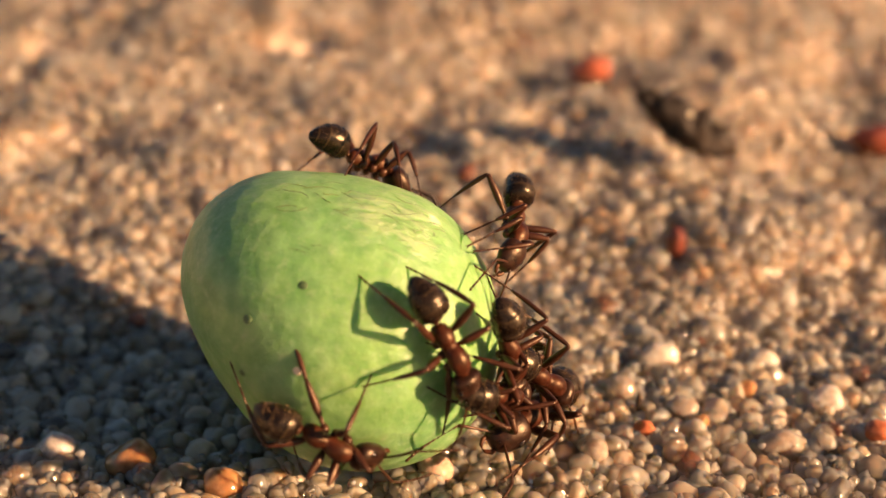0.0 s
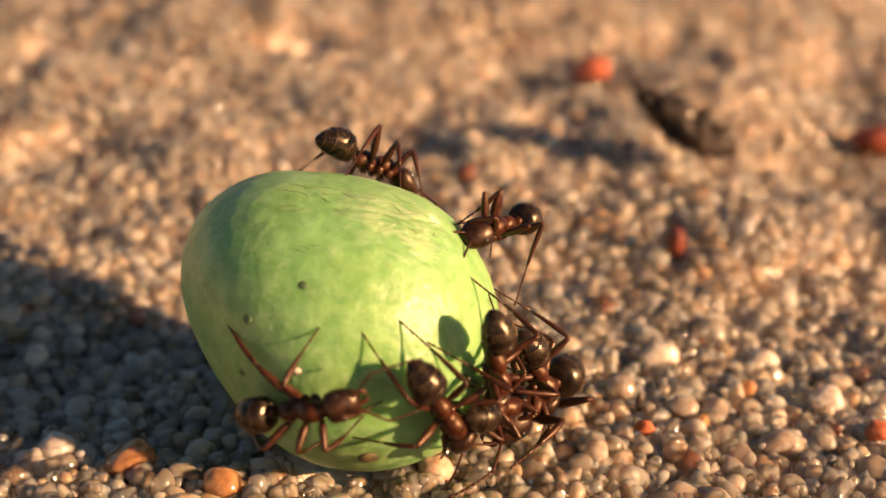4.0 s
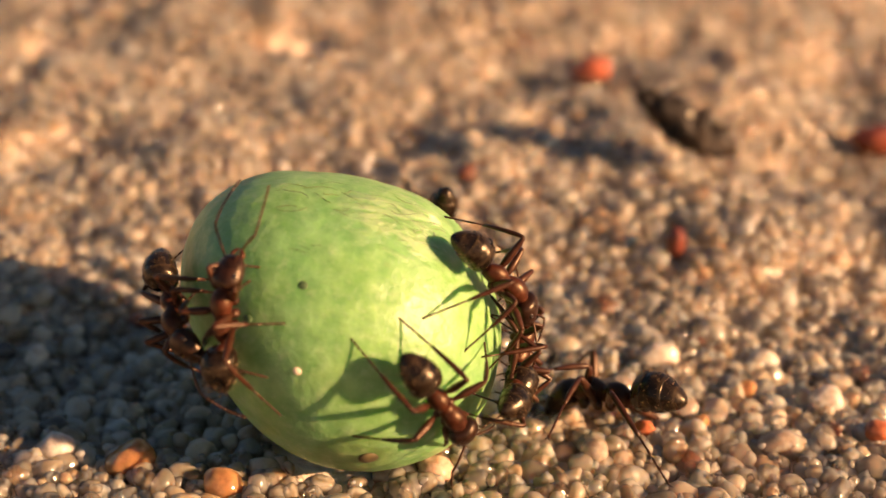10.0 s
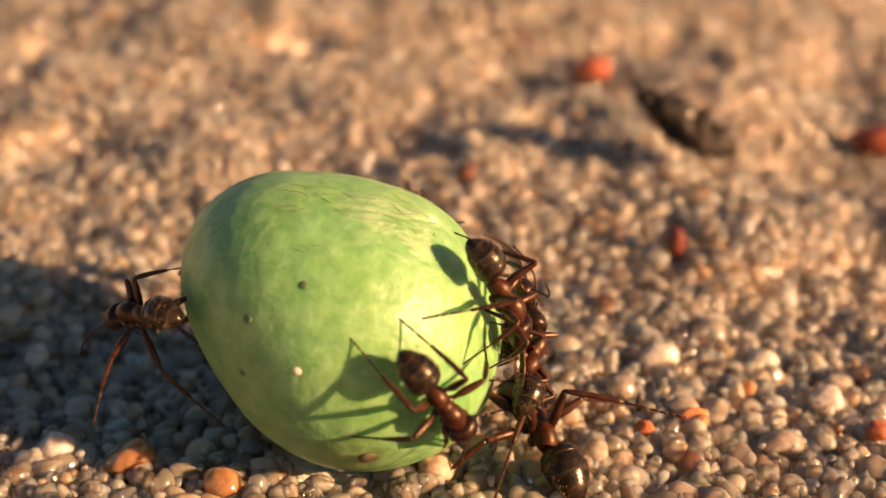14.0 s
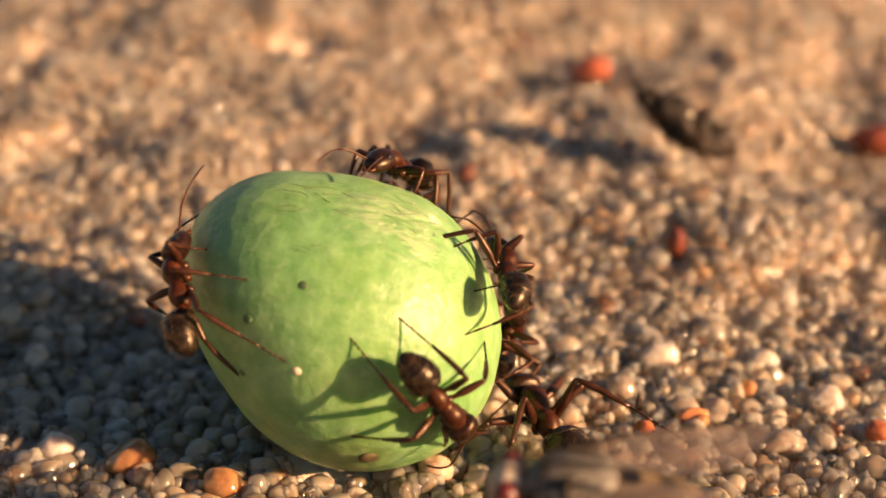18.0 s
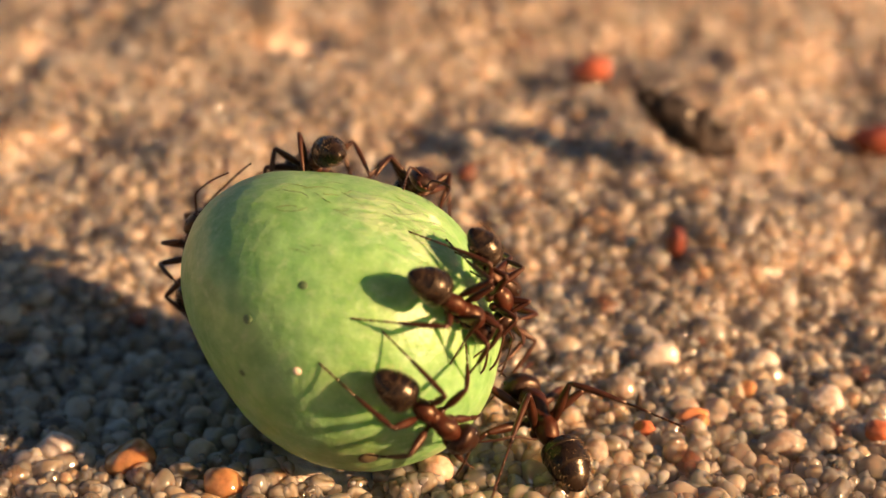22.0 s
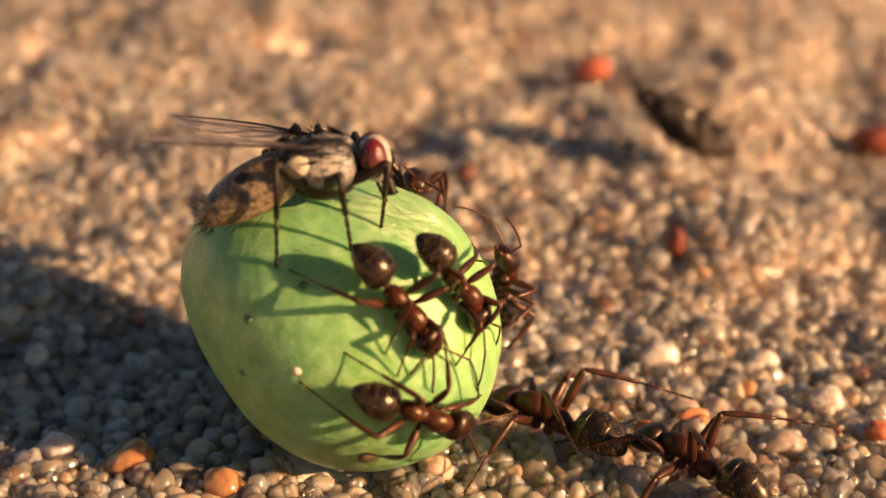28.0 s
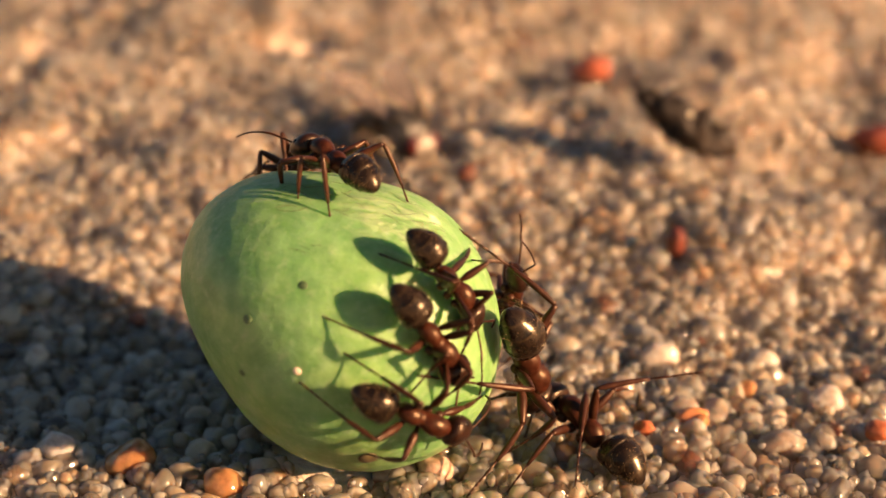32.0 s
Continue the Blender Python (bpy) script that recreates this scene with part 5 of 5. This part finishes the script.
    stride(ant_seven, [
        (0, pose(0.00661, -0.00408, 0.00495, 89.4, 26.3, 47.6)), (1, pose(0.00668, -0.00392, 0.00473, 92.3, 24.1, 51.0)),
        (3, pose(0.00661, -0.00396, 0.00437, 97.3, 18.8, 54.0)), (5.5, pose(0.00656, -0.00411, 0.00480, 95.0, 17.6, 56.6)),
        (6, pose(0.00699, -0.00337, 0.00600, 82.5, -12.1, 78.4)), (7, pose(0.00700, -0.00338, 0.00593, 81.9, -60.9, 76.2)), (8, pose(0.00701, -0.00338, 0.00587, -102.1, -70.2, -101.9)),
        (8.5, pose(0.00719, -0.00302, 0.00538, 92.6, -56.1, 69.3)), (9, pose(0.00732, -0.00263, 0.00490, 93.7, -2.8, 76.2)), (10.5, pose(0.00725, -0.00276, 0.00468, 96.2, 6.6, 72.7)),
        (11.5, pose(0.00773, -0.00181, 0.00378, 102.3, 3.0, 58.5)), (12, pose(0.00782, -0.00185, 0.00373, 100.2, 9.0, 56.8)),
        (12.5, pose(0.00767, -0.00217, 0.00466, 121.1, -53.3, 41.9)), (13, pose(0.00739, -0.00245, 0.00562, -107.4, -54.7, -85.5)), (13.75, pose(0.00774, -0.00172, 0.00543, 103.1, -58.9, 63.6)), (14.5, pose(0.00801, -0.00098, 0.00525, 90.6, 4.2, 75.5)),
        (16.5, pose(0.00751, -0.00169, 0.00649, 81.5, -13.4, 81.6)), (17, pose(0.00760, -0.00006, 0.00691, 82.5, -14.2, 80.9)),
        (17.5, pose(0.00723, 0.00072, 0.00844, 72.6, -20.2, 90.5)), (18, pose(0.00672, -0.00126, 0.00921, 61.1, -7.5, 92.2)),
        (18.25, pose(0.00602, -0.00170, 0.01015, 27.8, -53.5, 144.3)), (18.5, pose(0.00515, -0.00210, 0.01097, -47.6, -36.5, -124.4)), (18.583, pose(0.00522, -0.00228, 0.01083, -54.5, 11.0, -93.0)), (18.667, pose(0.00528, -0.00246, 0.01068, -26.4, 53.3, -47.1)), (18.75, pose(0.00533, -0.00263, 0.01053, 49.0, 44.6, 43.3)),
        (19, pose(0.00552, -0.00336, 0.00924, 14.6, 64.1, -15.3)), (19.5, pose(0.00490, -0.00378, 0.00972, 20.9, 59.8, -13.5)),
        (20, pose(0.00478, -0.00393, 0.00975, 24.3, 59.3, -11.1)), (20.5, pose(0.00475, -0.00385, 0.00979, 28.1, 57.0, -5.7)),
        (21, pose(0.00463, -0.00378, 0.01003, 27.8, 54.4, -5.4)), (21.5, pose(0.00527, -0.00317, 0.00989, 25.2, 58.6, -1.0)),
        (22, pose(0.00631, -0.00246, 0.00878, 29.3, 67.5, 11.1)), (22.5, pose(0.00547, -0.00369, 0.00895, 6.3, 67.2, -27.7)),
        (23, pose(0.00523, -0.00417, 0.00886, 12.2, 68.1, -26.1)), (23.5, pose(0.00588, -0.00372, 0.00794, 49.3, 64.2, 20.3)),
        (24, pose(0.00593, -0.00382, 0.00795, 53.3, 64.3, 24.4)), (24.5, pose(0.00592, -0.00338, 0.00846, 51.1, 58.0, 27.2)),
        (25, pose(0.00547, -0.00378, 0.00886, 48.0, 57.3, 19.8)), (25.5, pose(0.00521, -0.00399, 0.00911, 47.6, 55.0, 17.6)),
        (27.5, pose(0.00498, -0.00389, 0.00954, 41.4, 53.9, 11.2)), (28.5, pose(0.00487, -0.00393, 0.00960, 38.9, 52.9, 7.5)),
        (29, pose(0.00476, -0.00393, 0.00972, 35.8, 53.5, 3.4)), (30, pose(0.00461, -0.00401, 0.00977, 36.9, 53.0, 3.6)),
        (32, pose(0.00464, -0.00404, 0.00972, 36.3, 52.8, 2.5))],
        stance=[(1.58, -0.96, -0.94), (2.1, -1.9), (0.3, 3.0), (-1.69, 0.57, -1.7), (1.12, 4.97, -2.8), (-3.08, -0.14, -2.75)])
    stride(ant_eight, [
        (0, pose(0.00846, -0.00168, 0.00420, 61.8, 40.7, 33.1)), (2, pose(0.00831, -0.00165, 0.00422, 75.0, 38.6, 47.2)),
        (3.5, pose(0.00831, -0.00170, 0.00414, 78.7, 35.9, 49.0)), (4.5, pose(0.00818, -0.00151, 0.00440, -53.4, 69.0, -69.4)), (5.5, pose(0.00803, -0.00131, 0.00467, -95.1, 5.3, -94.6)),
        (5.75, pose(0.00779, 0.00047, 0.00421, -93.8, -50.3, -76.4)), (6, pose(0.00707, 0.00222, 0.00386, 130.9, -69.7, 72.3)), (9, pose(0.00723, 0.00173, 0.00382, 130.4, -69.3, 68.7)),
        (10.5, pose(0.00755, -0.00173, 0.00611, 85.4, -8.2, 74.4)), (11.75, pose(0.00772, -0.00005, 0.00568, 111.2, -59.7, 69.2)), (13, pose(0.00746, 0.00164, 0.00528, -106.6, -61.8, -57.0)),
        (14.5, pose(0.00747, 0.00162, 0.00556, -117.1, -59.1, -44.2)), (16.5, pose(0.00720, 0.00193, 0.00401, -116.2, -62.6, -47.6)),
        (19.5, pose(0.00703, 0.00270, 0.00466, -104.7, -62.6, -52.7)), (20, pose(0.00699, 0.00281, 0.00476, -102.6, -63.6, -53.9)),
        (21, pose(0.00696, 0.00281, 0.00466, -103.5, -65.2, -53.0)), (22, pose(0.00692, 0.00300, 0.00512, -98.1, -65.5, -56.4)),
        (23, pose(0.00699, 0.00285, 0.00516, -97.2, -64.0, -58.5)), (24, pose(0.00688, 0.00310, 0.00531, -93.6, -64.8, -60.2)),
        (25, pose(0.00672, 0.00341, 0.00546, -87.6, -67.3, -63.7)), (27.5, pose(0.00688, 0.00311, 0.00598, -93.7, -66.7, -58.3)),
        (28, pose(0.00687, 0.00307, 0.00635, -94.6, -68.2, -56.9)), (29, pose(0.00690, 0.00306, 0.00600, -91.1, -67.3, -61.5)),
        (30, pose(0.00688, 0.00313, 0.00603, -91.4, -69.3, -60.7)), (30.5, pose(0.00704, 0.00261, 0.00679, -93.3, -65.3, -60.2)),
        (31, pose(0.00702, 0.00257, 0.00705, -86.6, -64.9, -67.0)), (32, pose(0.00698, 0.00292, 0.00552, -118.8, -60.5, -32.8))],
        stance=[(2.1, 1.9), (2.1, -1.9), (0.3, 3.0), (0.3, -3.0), (-2.9, 2.7), (-2.9, -2.7)])
    stride(ant_nine, [
        (0, pose(0.04000, -0.00800, 0.00180, 0.0, -0.0, 180.0)), (21.5, pose(0.04000, -0.00800, 0.00180, 0.0, -0.0, 180.0)),
        (23, pose(0.02630, -0.00716, 0.00181, 0.0, -6.4, 163.8)), (23.3, pose(0.02252, -0.00598, 0.00166, 0.0, -6.6, 163.2)),
        (23.5, pose(0.01661, -0.00512, 0.00172, 0.0, -7.4, 161.8)), (24, pose(0.01432, -0.00415, 0.00169, 0.0, -6.7, 144.5)),
        (24.5, pose(0.01358, -0.00380, 0.00170, 0.0, -7.0, 143.5)), (25, pose(0.01348, -0.00354, 0.00170, -0.0, -10.4, 147.2)),
        (25.5, pose(0.01280, -0.00316, 0.00172, 0.0, -12.0, 149.6)), (27.5, pose(0.01484, -0.00335, 0.00168, 0.0, -11.0, 130.3)),
        (28, pose(0.01433, -0.00348, 0.00168, 0.0, -10.2, 136.5)), (28.5, pose(0.01206, -0.00393, 0.00173, 0.0, -12.1, 151.5)),
        (29, pose(0.01053, -0.00304, 0.00172, -0.0, -11.3, 134.4)), (29.5, pose(0.01031, -0.00240, 0.00173, 0.0, -15.9, 134.6)),
        (30, pose(0.01017, -0.00173, 0.00173, -0.0, -21.9, 131.3)), (30.5, pose(0.01027, -0.00055, 0.00173, 0.0, -8.4, 114.4)),
        (31, pose(0.01006, -0.00029, 0.00172, -0.0, -11.6, 113.5)), (32, pose(0.01011, -0.00094, 0.00174, -0.0, -22.2, 130.5))],
        stance=[(2.9, 2.2), (2.9, -2.2), (0.4, 3.7), (0.4, -3.7), (-4.0, 3.2), (-4.0, -3.2)])
    stride(fly, [
        (0, pose(-0.04800, 0.02000, 0.00340, -0.0, -0.0, -16.7)), (4.2, pose(-0.04800, 0.02000, 0.00340, -0.0, -0.0, -16.7)),
        (4.8, pose(-0.02600, 0.00200, 0.01700, -0.0, 5.6, -11.3)), (5.3, pose(-0.00604, -0.00305, 0.01189, 31.3, 1.5, -41.0)),
        (5.5, pose(-0.00604, -0.00307, 0.01185, 31.3, 1.5, -41.0)), (6, pose(-0.00631, -0.00347, 0.01141, 33.4, -7.4, -31.1)),
        (6.5, pose(-0.00621, -0.00357, 0.01141, 33.4, -7.4, -31.1)), (7, pose(-0.00586, -0.00471, 0.01038, 13.3, -27.6, -6.0)),
        (7.5, pose(-0.00594, -0.00473, 0.01039, 13.3, -27.6, -6.0)), (8, pose(-0.00604, -0.00465, 0.01035, 13.3, -27.6, -6.0)),
        (8.2, pose(-0.00327, -0.00538, 0.01260, 45.9, -13.1, -27.0)), (8.35, pose(0.00900, 0.00200, 0.03400, 0.0, -36.7, 26.6)),
        (8.6, pose(0.06000, 0.01200, 0.01200, 0.0, -0.0, 26.6)), (8.85, pose(0.08500, 0.01800, 0.00400, 0.0, -0.0, 26.6)), (9.3, pose(0.09000, 0.02200, 0.00240, 0.0, -0.0, 26.6)), (10.5, pose(0.07000, 0.03000, 0.00026, -0.0, -0.0, -26.6)),
        (12.85, pose(0.07000, 0.02500, -0.00077, 0.0, -0.0, -80.8)), (15.2, pose(0.07000, 0.02000, -0.00180, 0.0, -0.0, -135.0)), (16, pose(0.03400, -0.01300, 0.00900, 0.0, -0.0, -174.3)),
        (16.7, pose(0.01054, -0.01576, 0.00683, -11.2, 4.7, 169.6)), (17, pose(0.00935, -0.01504, 0.00756, -11.2, 3.3, 171.5)),
        (17.5, pose(0.00996, -0.01521, 0.00744, -11.2, 3.9, 171.4)), (18, pose(0.00909, -0.01478, 0.00787, -11.2, 3.6, 171.0)),
        (18.5, pose(0.00716, -0.01469, 0.00775, -11.2, 3.9, 170.0)), (19, pose(0.00767, -0.01471, 0.00777, -11.2, 3.1, 172.4)),
        (19.5, pose(0.00849, -0.01468, 0.00791, -11.2, 5.0, 168.5)), (20, pose(0.00893, -0.01470, 0.00795, -11.1, 4.9, 168.0)),
        (20.5, pose(0.00820, -0.01471, 0.00783, -11.2, 2.9, 171.3)), (21, pose(0.00661, -0.01463, 0.00778, -11.2, 4.4, 169.1)),
        (21.5, pose(0.00541, -0.01445, 0.00799, -10.9, -0.6, 164.4)), (21.75, pose(-0.00200, -0.02500, 0.00400, 0.0, -0.0, 180.0)),
        (22.6, pose(-0.02600, -0.02300, 0.00400, 0.0, -0.0, 174.3)), (23, pose(-0.02850, -0.01600, 0.00321, 0.0, -0.0, 107.5)), (23.4, pose(-0.03100, -0.00900, 0.00243, 0.0, -0.0, 40.6)),
        (24.2, pose(-0.02000, -0.00400, 0.00230, 0.0, -0.0, 29.1)), (24.5, pose(-0.01423, -0.00385, 0.00402, 3.8, -14.4, -10.0)),
        (25, pose(-0.00814, -0.00455, 0.00556, 0.4, -34.1, 2.7)), (25.25, pose(-0.00641, -0.00524, 0.00956, 0.4, -34.1, 2.7)),
        (25.5, pose(-0.00541, -0.00356, 0.01144, 0.4, -34.1, 2.7)), (26.5, pose(-0.00322, -0.00374, 0.01304, 4.7, -10.2, 54.8)),
        (27.5, pose(-0.00242, -0.00189, 0.01394, -15.4, 4.3, 52.5)), (28, pose(-0.00117, -0.00217, 0.01381, -9.7, -7.1, 4.5)),
        (28.5, pose(-0.00200, 0.00056, 0.01405, -9.2, -10.4, 2.8)), (29, pose(-0.00249, 0.00106, 0.01396, -8.2, -9.7, -1.1)),
        (29.6, pose(-0.00234, 0.00093, 0.01400, -8.8, -10.3, 0.9)), (29.8, pose(-0.01174, 0.00613, 0.01306, 0.0, 3.0, -45.6)),
        (30, pose(-0.00472, 0.03816, 0.00577, 0.0, 7.5, -24.4)), (30.2, pose(-0.00651, 0.03836, 0.00552, 0.0, 6.9, -22.7)),
        (30.4, pose(-0.00787, 0.03818, 0.00532, 0.0, 3.7, -69.7)), (30.7, pose(-0.00602, 0.03777, 0.00546, 0.0, 3.0, -76.2)),
        (31, pose(-0.00397, 0.03646, 0.00563, 0.0, 8.7, -49.7)), (31.3, pose(-0.00179, 0.03370, 0.00485, 0.0, 2.7, -69.1)),
        (31.6, pose(-0.00164, 0.03092, 0.00414, 0.0, 2.3, -69.4)), (31.8, pose(-0.00095, 0.03023, 0.00417, 0.0, 4.0, -66.5)),
        (32, pose(0.00136, 0.03018, 0.00386, -0.0, 12.0, -55.5))],
        stance=FLY_STANCE, tall=1.9, coxa=FLY_COXA, drop=-0.7)
    walk(wing_left, [
        (0, pose(0.001, 0.00115, 0.00085, 0, 12, -20)), (4.2, pose(0.001, 0.00115, 0.00085, 0, 12, -20)),
        (4.4, pose(0.001, 0.00115, 0.00085, 0, 10, -60)), (4.6, pose(0.001, 0.00115, 0.00085, 0, 25, -75)),
        (5.2, pose(0.001, 0.00115, 0.00085, 0, 12, -24)), (6.6, pose(0.001, 0.00115, 0.00085, 0, 12, -24)),
        (7, pose(0.001, 0.00115, 0.00085, 0, 26, -14)), (8, pose(0.001, 0.00115, 0.00085, 0, 24, -14)), (8.15, pose(0.001, 0.00115, 0.00085, 0, 20, -70)),
        (9.3, pose(0.001, 0.00115, 0.00085, 0, 25, -70)), (10.6, pose(0.001, 0.00115, 0.00085, 0, 12, -20)),
        (15.2, pose(0.001, 0.00115, 0.00085, 0, 12, -20)), (15.4, pose(0.001, 0.00115, 0.00085, 0, 20, -70)),
        (16.6, pose(0.001, 0.00115, 0.00085, 0, -4, -14)), (21.4, pose(0.001, 0.00115, 0.00085, 0, -4, -14)),
        (22, pose(0.001, 0.00115, 0.00085, 0, 4, -24)), (22.6, pose(0.001, 0.00115, 0.00085, 0, 10, -60)),
        (23.4, pose(0.001, 0.00115, 0.00085, 0, 10, -24)), (24.6, pose(0.001, 0.00115, 0.00085, 0, 6, -9)),
        (25, pose(0.001, 0.00115, 0.00085, 0, 4, -8)), (25.5, pose(0.001, 0.00115, 0.00085, 0, 4, -22)),
        (27.5, pose(0.001, 0.00115, 0.00085, 0, 10, -24)), (28, pose(0.001, 0.00115, 0.00085, 0, 12, -20)),
        (29.6, pose(0.001, 0.00115, 0.00085, 0, 12, -20)), (29.7, pose(0.001, 0.00115, 0.00085, 0, 20, -70)),
        (29.9, pose(0.001, 0.00115, 0.00085, 0, 20, -70)), (30.05, pose(0.001, 0.00115, 0.00085, 0, 10, -18)),
        (32, pose(0.001, 0.00115, 0.00085, 0, 10, -18))])
    walk(wing_right, [
        (0, pose(0.001, -0.00115, 0.00085, 0, 12, 20)), (4.2, pose(0.001, -0.00115, 0.00085, 0, 12, 20)),
        (4.4, pose(0.001, -0.00115, 0.00085, 0, 10, 60)), (4.6, pose(0.001, -0.00115, 0.00085, 0, 25, 75)),
        (5.2, pose(0.001, -0.00115, 0.00085, 0, 12, 26)), (6.6, pose(0.001, -0.00115, 0.00085, 0, 12, 24)),
        (7, pose(0.001, -0.00115, 0.00085, 0, 12, 14)), (8, pose(0.001, -0.00115, 0.00085, 0, 12, 14)),
        (8.15, pose(0.001, -0.00115, 0.00085, 0, 20, 70)), (9.3, pose(0.001, -0.00115, 0.00085, 0, 25, 70)),
        (10.6, pose(0.001, -0.00115, 0.00085, 0, 12, 20)), (15.2, pose(0.001, -0.00115, 0.00085, 0, 12, 20)),
        (15.4, pose(0.001, -0.00115, 0.00085, 0, 20, 70)), (16.6, pose(0.001, -0.00115, 0.00085, 0, -4, 14)),
        (21.4, pose(0.001, -0.00115, 0.00085, 0, -4, 14)), (22, pose(0.001, -0.00115, 0.00085, 0, 4, 24)),
        (22.6, pose(0.001, -0.00115, 0.00085, 0, 10, 60)), (23.4, pose(0.001, -0.00115, 0.00085, 0, 10, 24)),
        (24.6, pose(0.001, -0.00115, 0.00085, 0, 6, 7)), (25, pose(0.001, -0.00115, 0.00085, 0, 4, 6)),
        (25.5, pose(0.001, -0.00115, 0.00085, 0, 4, 16)), (27.5, pose(0.001, -0.00115, 0.00085, 0, 10, 10)),
        (28, pose(0.001, -0.00115, 0.00085, 0, 12, 8)), (29.6, pose(0.001, -0.00115, 0.00085, 0, 12, 8)),
        (29.7, pose(0.001, -0.00115, 0.00085, 0, 20, 70)), (29.9, pose(0.001, -0.00115, 0.00085, 0, 20, 70)),
        (30.05, pose(0.001, -0.00115, 0.00085, 0, 10, 18)), (32, pose(0.001, -0.00115, 0.00085, 0, 10, 18))])
    walk(uncovered_pebble, [(0, UNDER), (10.0, UNDER), (10.4, LYING), (32.0, LYING)])


motions()
